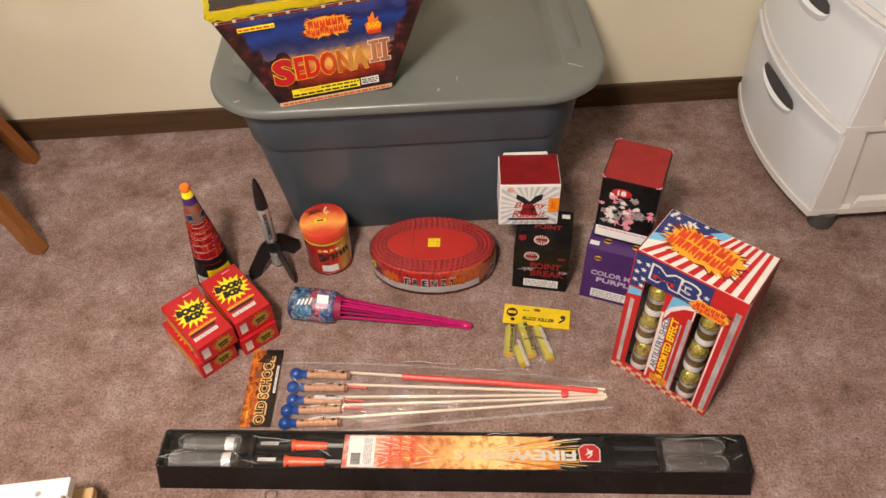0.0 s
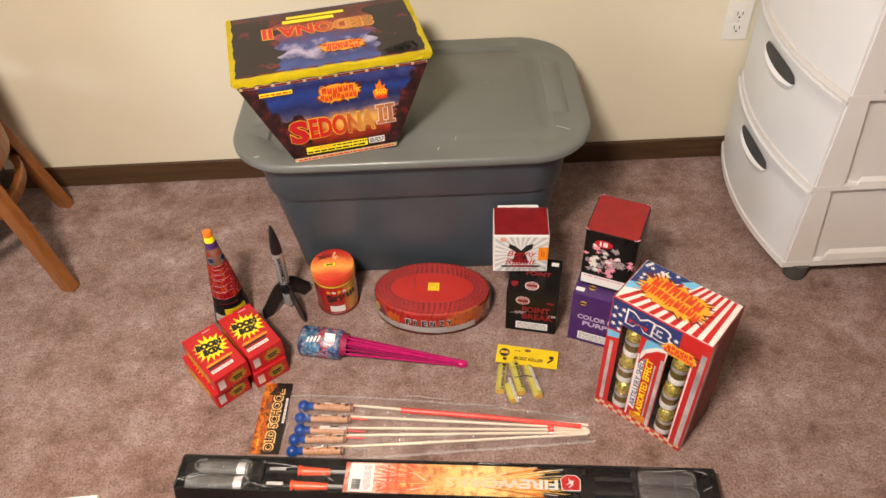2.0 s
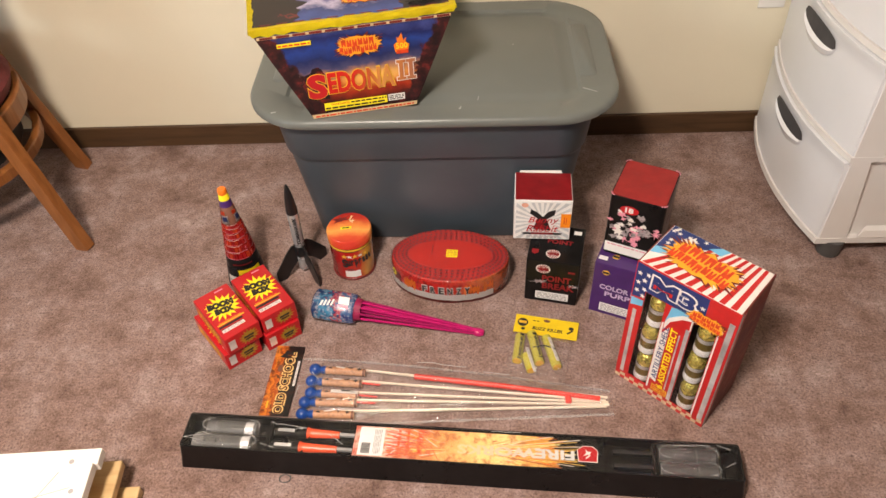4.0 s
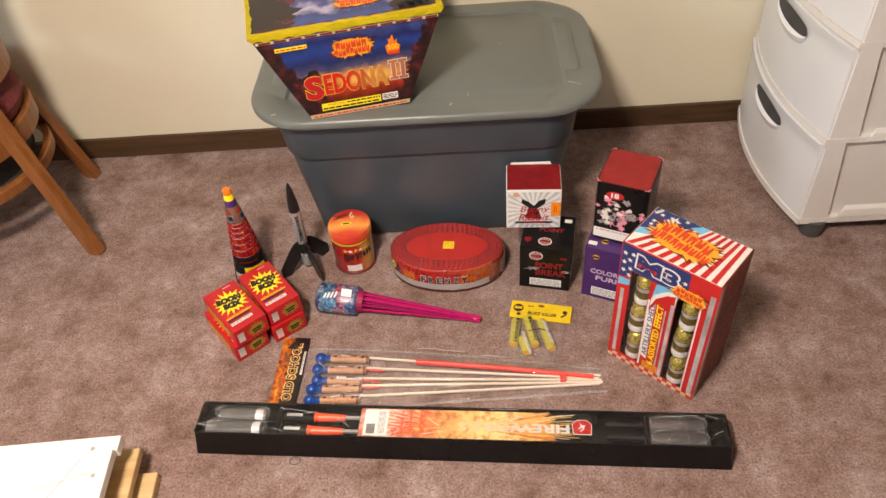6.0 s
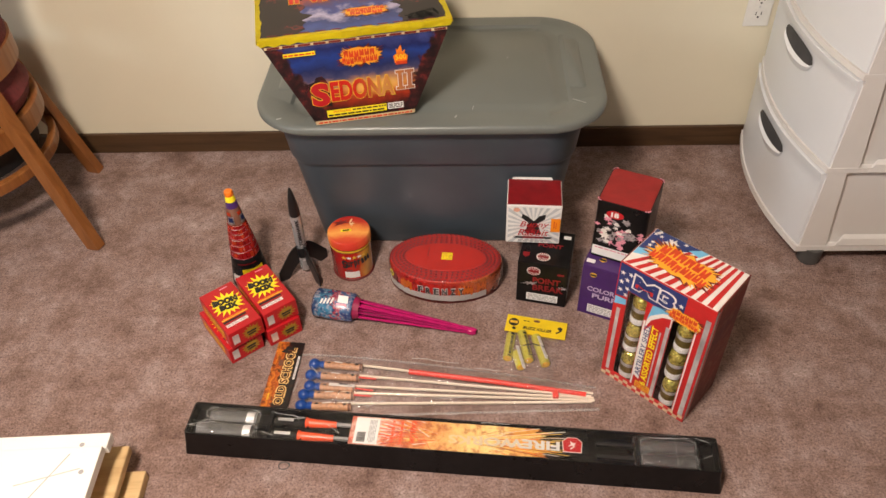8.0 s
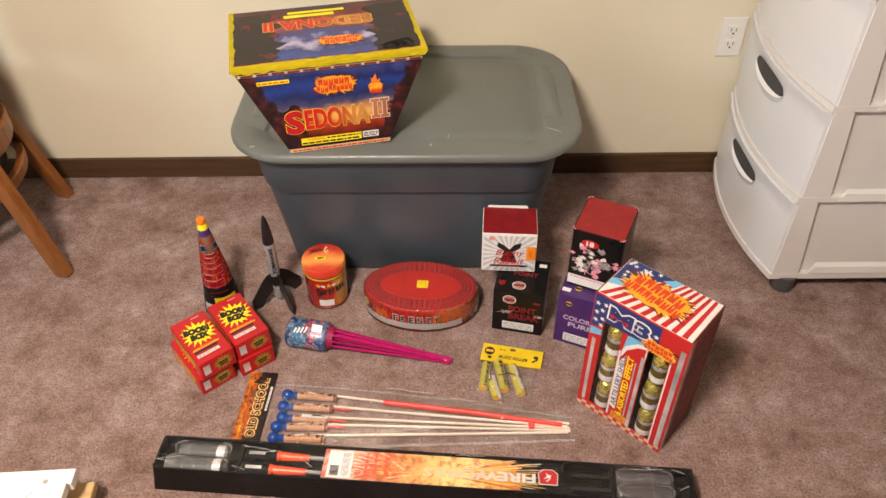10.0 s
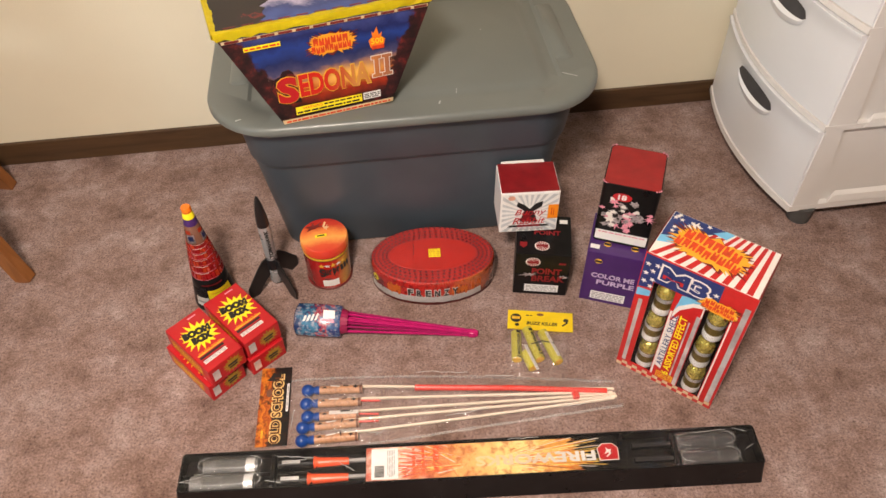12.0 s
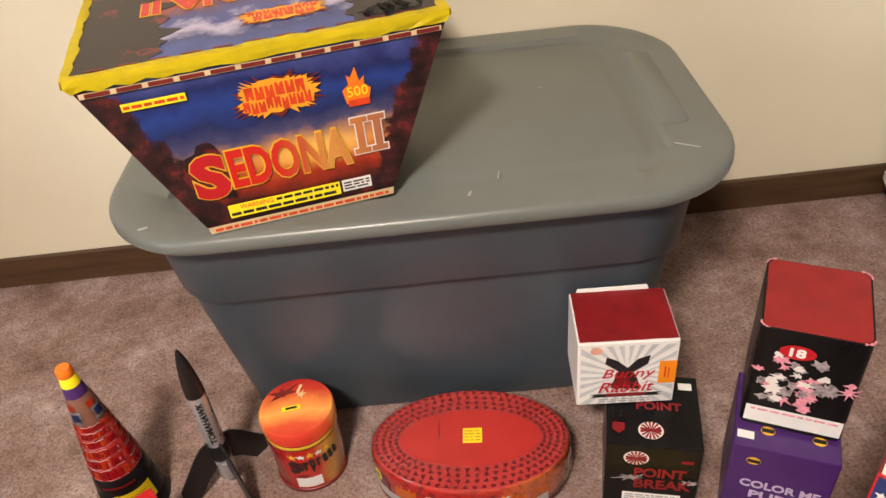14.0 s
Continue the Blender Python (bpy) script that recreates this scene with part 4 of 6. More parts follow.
    for name, a, b, inward in (("edge_tape", (-W1, 0), (W1, 0), (0, 1)), ("edge_tape", (-W1, D), (-W1, 0), (1, 0)), ("edge_tape", (W1, 0), (W1, D), (-1, 0))):
        bm = bmesh.new()
        rows = []
        for i in range(n + 1):
            s = i / n
            x, y = a[0] + (b[0] - a[0]) * s, a[1] + (b[1] - a[1]) * s
            j = lambda k: 0.0021 * noise.noise((x * 60 + k * 7, y * 60, k * 3.1))
            ox, oy = -inward[0] * 0.0035, -inward[1] * 0.0035
            drop = 0.0125 if name and inward[1] else 0.009
            sl = -math.copysign(drop * (W1 - W0) / H, ox) if inward[0] else 0
            kx = half(H - drop + 0.004) / W1 if inward[1] else 1.0
            rows.append([(x * kx + ox + sl + j(1) * 1.5, y + oy + j(1) * 1.5, H - drop + j(2) * 2), (x + ox, y + oy + j(3), H - 0.006 + j(4)), (x + ox * 0.6, y + oy * 0.6, H + 0.0022 + j(5)), (x + inward[0] * (0.009 + j(6) * 2), y + inward[1] * (0.009 + j(6) * 2), H + 0.0022 + j(7) * 0.5)])
        vs = [[bm.verts.new(p) for p in r] for r in rows]
        for r0, r1 in zip(vs, vs[1:]):
            for k in range(3):
                bm.faces.new((r0[k], r0[k + 1], r1[k + 1], r1[k]))
        bmesh.ops.solidify(bm, geom=bm.faces[:], thickness=0.0008)
        part(name, bm, YELLOW, t, "crinkled yellow paper edge tape")
    fb = face_front(-0.0030)
    patch("tape_hem", t, plain("cream_print", (0.62, 0.50, 0.30), 0.45), fb, rect(-0.196, 0.196, 0.2005, 0.2065))
    outs = [rect(-0.19 + 0.0325 * i, -0.19 + 0.0325 * i + 0.026, 0.2012, 0.2058) for i in range(12)]
    patch("tape_dash", t, SIDE_MAROON, fb, *outs, lift=0.0005)
    outs = [rect(-0.186 + 0.0335 * i, -0.186 + 0.0335 * i + 0.022, 0.0115, 0.0155) for i in range(12)]
    patch("tape_dash", t, SIDE_MAROON, ft, *outs, lift=0.0012)
    return t


fan_cake()


def carton(t, w, d, h, material, top, top_inset=0.003, bevel=0.0022):
    part("carton", box_bm(0, w, 0, d, 0, h, bevel), material, t)
    if top:
        bm = bmesh.new()
        n = 10
        z = h + 0.0004
        grid = [[bm.verts.new((top_inset + (w - 2 * top_inset) * i / n, top_inset + (d - 2 * top_inset) * j / n, z + 0.0012 + 0.0009 * noise.noise((i * 0.6 + w * 99, j * 0.6, h * 50)))) for j in range(n + 1)] for i in range(n + 1)]
        for i in range(n):
            for j in range(n):
                bm.faces.new((grid[i][j], grid[i + 1][j], grid[i + 1][j + 1], grid[i][j + 1]))
        part("top_paper", bm, top, t, "slack red tissue-paper top", smooth=True)


def black_cake():
    t = thing("firework_box", pose(0.178, 1.301, 0, 0, 0, -13), "black cardboard firework box with red lettering", "firework")
    w, d, h = 0.124, 0.125, 0.139
    carton(t, w, d, h, BLACK, None)
    f, ft = face_front(-0.0003), face_top(h)
    lettering("title", t, DEEP_RED, f, "POINT", 0.03, 0.073, 0.083, 0, 0.0002, width=0.068, height=0.020, bold=0.001)
    lettering("title", t, DEEP_RED, f, "BREAK", 0.03, 0.078, 0.058, 0, 0.0002, width=0.076, height=0.020, bold=0.001)
    patch("splash_print", t, GREYART, f, star(9, 0.022, 0.009, 0.034, 0.070, 0.35, 0.4, 4), star(8, 0.014, 0.006, 0.112, 0.066, 0.4, 0.4, 6))
    for face, u, v in ((f, 0.040, 0.113), (ft, 0.058, 0.026)):
        patch("round_badge", t, FLAG_WHITE, face, disc(0.0165, u, v, 24, 0.85))
        patch("badge_rays", t, DEEP_RED, face, *[tilted([(0.004, -0.0007), (0.014, -0.0016), (0.014, 0.0016), (0.004, 0.0007)], a, u, v) for a in range(0, 360, 24)], lift=0.0005)
        patch("badge_word", t, DEEP_RED, face, rect(u - 0.013, u + 0.013, v - 0.003, v + 0.003), lift=0.0009)
    lettering("title", t, DEEP_RED, ft, "POINT", 0.02, 0.070, 0.068, 0, 0.0002, width=0.06, height=0.014, bold=0.0006)
    patch("shield_print", t, DEEP_RED, ft, [(0.008, 0.025), (0.016, 0.018), (0.024, 0.025), (0.024, 0.036), (0.008, 0.036)])
    patch("shield_print", t, DEEP_RED, f, rect(0.098, 0.114, 0.108, 0.114))
    patch("caution_label", t, WHITE, f, rect(0.026, 0.104, 0.012, 0.036))
    text_bars("small_print", t, GREYINK, f, 0.029, 0.101, 0.014, 0.034, 4, 0.0006, 11)
    patch("price_label", t, WHITE, ft, rect(0.098, 0.116, 0.100, 0.112))
    patch("caution_label", t, WHITE, face_right(w + 0.0003), rect(0.02, 0.10, 0.012, 0.036))
    return t


def white_cake():
    t = thing("firework_box", pose(0.151, 1.366, 0.1415, 0, 0, -4), "small white firework box with red top on a black box", "firework")
    w, d, h = 0.131, 0.100, 0.119
    carton(t, w, d, h, WHITE, DEEP_RED, 0.002)
    f = face_front(-0.0003)
    cx, cy = 0.066, 0.058
    rays = []
    for k in range(26):
        a0, a1 = 2 * math.pi * k / 26, 2 * math.pi * (k + 0.5) / 26
        def lim(a):
            c, s = math.cos(a), math.sin(a)
            r = min((w / 2 - 0.004) / max(abs(c), 1e-6), (h / 2 - 0.004) / max(abs(s), 1e-6))
            return (cx + c * r, cy + s * r)
        rays.append([(cx + 0.02 * math.cos((a0 + a1) / 2), cy + 0.02 * math.sin((a0 + a1) / 2)), lim(a0), lim(a1)])
    patch("ray_print", t, plain("pale_grey_rays", (0.52, 0.54, 0.56), 0.5), f, *rays)
    patch("silhouette", t, BLACK_MATT, f, [(0.045, 0.034), (0.085, 0.030), (0.080, 0.050), (0.074, 0.064), (0.092, 0.078), (0.094, 0.094), (0.078, 0.088), (0.066, 0.072), (0.052, 0.086), (0.038, 0.094), (0.036, 0.082), (0.054, 0.066), (0.050, 0.052)], lift=0.0005)
    patch("silhouette", t, DEEP_RED, f, star(7, 0.016, 0.010, 0.060, 0.046, 1.1, 0.3, 2), lift=0.0009)
    lettering("title", t, RED, f, "Bunny", 0.03, 0.068, 0.060, 0, 0.0013, width=0.070, height=0.022, shear=0.3)
    lettering("title", t, RED, f, "Rabbit", 0.03, 0.066, 0.036, 0, 0.0013, width=0.074, height=0.020, shear=0.3)
    patch("round_badge", t, plain("pale_orange_ink", (0.70, 0.36, 0.26), 0.5), f, disc(0.008, 0.024, 0.106, 16, 0.8), lift=0.0004)
    patch("banner", t, BLACK_MATT, f, [(0.018, 0.016), (0.114, 0.016), (0.108, 0.019), (0.114, 0.022), (0.018, 0.022), (0.024, 0.019)], lift=0.0004)
    patch("banner", t, DEEP_RED, f, rect(0.04, 0.092, 0.017, 0.023), lift=0.0008)
    text_bars("small_print", t, GREYINK, f, 0.030, 0.100, 0.005, 0.013, 2, 0.0004, 12)
    patch("price_sticker", t, plain("neon_orange_sticker", (0.90, 0.27, 0.012), 0.4, vary=0.05), f, rect(0.107, 0.1296, 0.040, 0.082), lift=0.0009, label="neon orange price sticker")
    patch("sticker_print", t, LOGO_RED, f, rect(0.114, 0.116, 0.052, 0.072), rect(0.119, 0.1205, 0.050, 0.07), lift=0.0014)
    bm = bmesh.new()
    loft(bm, [[(0.01, d - 0.001, h - 0.002), (w - 0.02, d - 0.001, h - 0.002), (w - 0.02, d + 0.001, h - 0.002), (0.01, d + 0.001, h - 0.002)], [(0.012, d + 0.001, h + 0.005), (w - 0.024, d + 0.001, h + 0.007), (w - 0.024, d + 0.002, h + 0.007), (0.012, d + 0.002, h + 0.005)]])
    part("paper_flap", bm, WHITE, t)
    return t


def purple_cake():
    t = thing("firework_box", pose(0.328, 1.263, 0, 0, 0, -23.5), "purple cardboard firework box with pale angular lettering", "firework")
    w, d, h = 0.125, 0.125, 0.164
    carton(t, w, d, h, PURPLE, None)
    f, ft = face_front(-0.0003), face_top(h)
    lettering("title", t, LILAC, f, "COLOR ME", 0.02, 0.066, 0.092, 0, 0.0002, width=0.096, height=0.015, bold=0.0006)
    lettering("title", t, LILAC, f, "PURPLE", 0.02, 0.074, 0.071, 0, 0.0002, width=0.084, height=0.015, bold=0.0006)
    for face, u, v in ((f, 0.028, 0.138), (ft, 0.040, 0.03), (ft, 0.10, 0.03)):
        patch("maker_mark", t, GOLDINK, face, disc(0.0085, u, v, 16, 0.8))
        patch("maker_mark", t, INK, face, rect(u - 0.0075, u + 0.0075, v - 0.003, v + 0.003), lift=0.0005)
    patch("caution_label", t, WHITE, f, rect(0.024, 0.102, 0.012, 0.038))
    text_bars("small_print", t, GREYINK, f, 0.027, 0.099, 0.014, 0.036, 4, 0.0006, 13)
    patch("price_label", t, WHITE, ft, rect(0.004, 0.024, 0.012, 0.024))
    return t


def pink_cake():
    t = thing("firework_box", pose(0.347, 1.296, 0.1655, 0, 0, -25.0), "black firework box with pink artwork stacked on a purple one", "firework")
    w, d, h = 0.119, 0.128, 0.168
    bm = loft(bmesh.new(), [rounded_rect(w / 2, d / 2, 0.010, z, 4, w / 2, d / 2) for z in (0, 0.002, h - 0.003, h)])
    part("carton", bm, BLACK, t, smooth=True)
    bm = bmesh.new()
    loft(bm, [rounded_rect(w / 2 - k, d / 2 - k, 0.010, z, 4, w / 2, d / 2) for k, z in ((0.002, h), (0.0025, h + 0.0015), (0.02, h + 0.0022), (0.045, h + 0.0012))])
    part("top_paper", bm, RED_TISSUE, t, "red tissue-paper top", smooth=True)
    f = face_front(-0.0003)
    # worn pale paper edge round the top
    rng = random.Random(5)
    bm = bmesh.new()
    for i in range(34):
        p = rounded_rect(w / 2, d / 2, 0.010, h + 0.001, 8, w / 2, d / 2)[i]
        s = rng.uniform(0.0004, 0.0013)
        add_box(bm, p[0] - s, p[0] + s, p[1] - s, p[1] + s, p[2] - s, p[2] + s * 0.7)
    tagged(part("worn_edge", bm, PINKISH, t, "frayed pale paper edge"), kind="stuff")
    blobs = {PINKISH: [], GREYART: [], FLAG_WHITE: []}
    mats = list(blobs)
    for i in range(46):
        u, v = rng.gauss(0.058, 0.026), rng.gauss(0.088, 0.022)
        u, v = min(max(u, 0.008), w - 0.010), min(max(v, 0.045), 0.14)
        m = mats[(0, 1, 1, 0, 2)[i % 5]]
        blobs[m].append(star(5 + i % 4, rng.uniform(0.006, 0.012), rng.uniform(0.003, 0.007), u, v, rng.uniform(0.6, 1.2), 0.4, i, rng.uniform(0, 360)))
    for k, m in enumerate(mats):
        for j, o in enumerate(blobs[m]):
            patch("artwork", t, m, f, o, lift=0.0002 + 0.0003 * k + 0.00001 * j)
    patch("count_badge", t, RED, f, disc(0.020, 0.045, 0.138, 20, 0.55), lift=0.0012)
    lettering("count_figures", t, WHITE, f, "18", 0.02, 0.045, 0.138, 0, 0.0018, width=0.018, height=0.014, bold=0.0008)
    patch("caution_label", t, WHITE, f, rect(0.004, w - 0.004, 0.008, 0.036), lift=0.0012, label="white warning label")
    text_bars("small_print", t, PINKISH, f, 0.010, w - 0.010, 0.028, 0.034, 1, 0.0018, 14)
    return t


black_cake(), white_cake(), purple_cake(), pink_cake()

def shell_canister(parent, x, y, z):
    m = Matrix.Translation((x, y, z))
    rng = random.Random(int(x * 5000 + z * 900))
    c = part("shell_canister", turned([(0.0175, 0.0), (0.0188, 0.001), (0.0188, 0.052), (0.0175, 0.053)], 24, m), OLIVE, parent, "olive foil tube", smooth=True)
    cap = turned([(0.0184, 0.049), (0.0186, 0.056), (0.0178, 0.064), (0.0162, 0.071), (0.0128, 0.077), (0.0082, 0.0805), (0.0036, 0.0815)], 18, m)
    for v in cap.verts:
        v.co += Vector((rng.uniform(-1, 1), rng.uniform(-1, 1), rng.uniform(-1, 1))) * 0.0011
    part("foil_cap", cap, GOLD_FOIL, c, "crumpled gold-green foil cap")
    part("paper_band", turned([(0.0190, 0.003), (0.0192, 0.004), (0.0192, 0.019), (0.0190, 0.020)], 24, m), WHITE, c, "white paper band", smooth=True)
    part("paper_band", turned([(0.0190, 0.040), (0.0192, 0.041), (0.0190, 0.049), (0.0188, 0.050)], 24, m), SILVER, c, "pale grey paper band", smooth=True)


def shell_box():
    t = thing("firework_box", pose(0.363, 1.077, 0, 0, 0, -42), "red, white and blue firework box with two canister windows", "firework")
    w, d, h, th = 0.211, 0.133, 0.356, 0.0025
    wins = ((0.029, 0.073, 0.024, 0.288), (0.133, 0.180, 0.018, 0.280))
    bm = bmesh.new()
    us = sorted({0.0, w, *[x for q in wins for x in q[:2]]})
    for u0, u1 in zip(us, us[1:]):
        hole = [q for q in wins if q[0] == u0]
        if hole:
            add_box(bm, u0, u1, 0, th, 0, hole[0][2])
            add_box(bm, u0, u1, 0, th, hole[0][3], h)
        else:
            add_box(bm, u0, u1, 0, th, 0, h)
    part("front_panel", bm, STRIPE_RED, t, "red printed front with two windows")
    part("side_panel", box_bm(w - th, w, th + 0.0003, d, 0, h, 0.0005), printed("maroon_side_print", "Z", 0.0, 0.35, [(0.0, (0.10, 0.012, 0.012)), (0.4, (0.20, 0.022, 0.016)), (0.7, (0.13, 0.020, 0.03)), (1.0, (0.22, 0.03, 0.02))], 0.7, 26, 0.65, 0.0, 0.4, (0.26, 0.12, 0.07)), t, "maroon printed side")
    part("side_panel", box_bm(0, th, th + 0.0003, d, 0, h, 0.0005), SIDE_MAROON, t)
    part("back_panel", box_bm(th + 0.0003, w - th - 0.0003, d - th, d, 0, h - th - 0.0003), SIDE_MAROON, t)
    part("bottom_panel", box_bm(th + 0.0003, w - th - 0.0003, th + 0.0003, d - th - 0.0003, 0, th), BLACK_MATT, t)
    part("top_panel", box_bm(th + 0.0003, w - th - 0.0003, th + 0.0003, d - th - 0.0003, h - th, h), FLAG_WHITE, t)
    part("inner_tray", box_bm(0.012, w - 0.012, 0.046, 0.050, 0.004, h - 0.006), BLACK_MATT, t, "black inner backing")
    for u0, u1, v0, v1 in wins:
        x = (u0 + u1) / 2
        for k in range(3):
            shell_canister(t, x + (0.001, -0.002, 0.0015)[k], 0.024, v0 - 0.008 + 0.090 * k)
        bm = bmesh.new()
        add_box(bm, u0 + 0.0004, u1 - 0.0004, 0.0012, 0.0016, v0 + 0.0004, v1 - 0.0004)
        part("window_film", bm, WRAP, t, "clear plastic window")
    f, ft = face_front(-0.0002), face_top(h)
    # front: navy field with stars, stripes, silver bars, checked hem
    patch("blue_field", t, BLUEINK, f, [(0.002, 0.262), (0.028, 0.270), (0.028, 0.2895), (0.074, 0.2895), (0.120, 0.290), (0.150, 0.300), (0.150, h - 0.002), (0.002, h - 0.002)], label="navy star field")
    rng = random.Random(12)
    stars = [star(5, 0.0062, 0.0026, u, v, 1, 0, 1, rng.uniform(60, 120)) for u, v in ((0.010, 0.330), (0.022, 0.316), (0.010, 0.305), (0.025, 0.293), (0.010, 0.283), (0.024, 0.274), (0.028, 0.334), (0.132, 0.312), (0.142, 0.324), (0.144, 0.304))]
    for o in stars:
        patch("star", t, FLAG_WHITE, f, o, lift=0.0005)
    patch("sky_band", t, SKYBLUE, f, [(0.002, 0.236), (0.028, 0.246), (0.028, 0.262), (0.002, 0.258)])
    patch("sky_band", t, SKYBLUE, f, [(0.080, 0.240), (0.092, 0.262), (0.118, 0.282), (0.150, 0.296), (0.118, 0.298), (0.086, 0.286)])
    patch("white_swoosh", t, FLAG_WHITE, f, [(0.080, 0.216), (0.090, 0.246), (0.112, 0.270), (0.150, 0.286), (0.190, 0.288), (0.190, 0.294), (0.150, 0.294), (0.110, 0.280), (0.086, 0.256), (0.080, 0.240)], lift=0.0004)
    lettering("title", t, FLAG_WHITE, f, "M3", 0.05, 0.083, 0.322, -2, 0.0009, width=0.098, height=0.044, bold=0.004)
    lettering("title", t, BLUEINK, f, "M3", 0.05, 0.083, 0.322, -2, 0.0014, width=0.090, height=0.037, bold=0.002)
    lettering("title", t, STRIPE_RED, f, "M", 0.05, 0.062, 0.315, -2, 0.0019, width=0.040, height=0.010)
    for u0, u1, v0, v1 in ((0.010, 0.018, 0.024, 0.228), (0.1135, 0.1165, 0.045, 0.225), (0.1235, 0.1315, 0.020, 0.25), (0.1955, 0.2060, 0.020, 0.325)):
        patch("silver_bar", t, SILVER, f, rect(u0, u1, v0, v1))
    patch("white_bar", t, FLAG_WHITE, f, rect(0.0745, 0.0785, 0.024, 0.235), rect(0.1815, 0.1845, 0.020, 0.285), rect(0.130, 0.1325, 0.25, 0.283), rect(0.132, 0.180, 0.2815, 0.2845))
    patch("title_panel", t, FLAG_WHITE, f, [(0.0788, 0.058), (0.0925, 0.052), (0.0925, 0.232), (0.0788, 0.205)], lift=0.0003)
    lettering("title", t, BLUEINK, f, "ARTILLERY SHELL", 0.02, 0.0862, 0.146, 90, 0.0009, width=0.166, height=0.0120, bold=0.0001)
    lettering("title", t, YELLOW, f, "6 ASSORTED EFFECT", 0.02, 0.1030, 0.138, 90, 0.0009, width=0.192, height=0.0150, bold=0.0004)
    patch("caution_label", t, GOLDINK, f, rect(0.086, 0.122, 0.022, 0.042))
    text_bars("small_print", t, LOGO_RED, f, 0.088, 0.120, 0.023, 0.041, 3, 0.0006, 21)
    jagged_logo("maker_mark", t, f, 0.155, 0.296, 0.074, 0.034, -4, 31)
    golds = []
    for i in range(18):
        for j in range(2):
            if (i + j) % 2 == 0:
                golds.append(rect(0.001 + i * 0.0115, 0.001 + (i + 1) * 0.0115, 0.001 + j * 0.009, 0.001 + (j + 1) * 0.009))
    patch("checked_hem", t, plain("cream_check_print", (0.66, 0.50, 0.32), 0.4, vary=0.2, scale=90), f, *golds)
    # top: star field, fanned stripes and the maker's mark
    patch("blue_field", t, BLUEINK, ft, [(0.004, 0.055), (0.03, 0.070), (0.118, d - 0.004), (0.004, d - 0.004)], lift=0.0003)
    for i in range(26):
        u, v = rng.uniform(0.008, 0.10), rng.uniform(0.062, d - 0.008)
        if v > 0.06 + 0.55 * max(0, u - 0.02) + 0.012:
            patch("star", t, FLAG_WHITE, ft, star(5, 0.0055, 0.0022, u, v, 1, 0, 1, rng.uniform(0, 72)), lift=0.0009)
    patch("star", t, FLAG_WHITE, ft, star(5, 0.014, 0.0055, 0.052, 0.110, 1, 0, 1, 80), lift=0.0012)
    patch("sky_band", t, SKYBLUE, ft, [(0.004, 0.036), (0.044, 0.052), (0.030, 0.066), (0.004, 0.056)], [(0.086, 0.112), (0.112, 0.108), (0.122, d - 0.004), (0.106, d - 0.004)], lift=0.0006)
    for i in range(9):
        a, b = 0.006 + 0.0225 * i, 0.086 + 0.0132 * i
        patch("red_stripe", t, STRIPE_RED, ft, [(a, 0.004), (min(a + 0.0115, w - 0.004), 0.004), (b + 0.0068, d - 0.004), (b, d - 0.004)], lift=0.0001)
    jagged_logo("maker_mark", t, ft, 0.098, 0.066, 0.152, 0.072, -6, 41, 0.0014)
    # silver edge and red flank on the side
    fr = face_right(w + 0.0002)
    patch("silver_bar", t, SILVER, fr, rect(0.002, 0.010, 0.004, h - 0.004))
    patch("red_stripe", t, STRIPE_RED, fr, rect(0.012, 0.020, 0.004, h - 0.004))
    return t


shell_box()


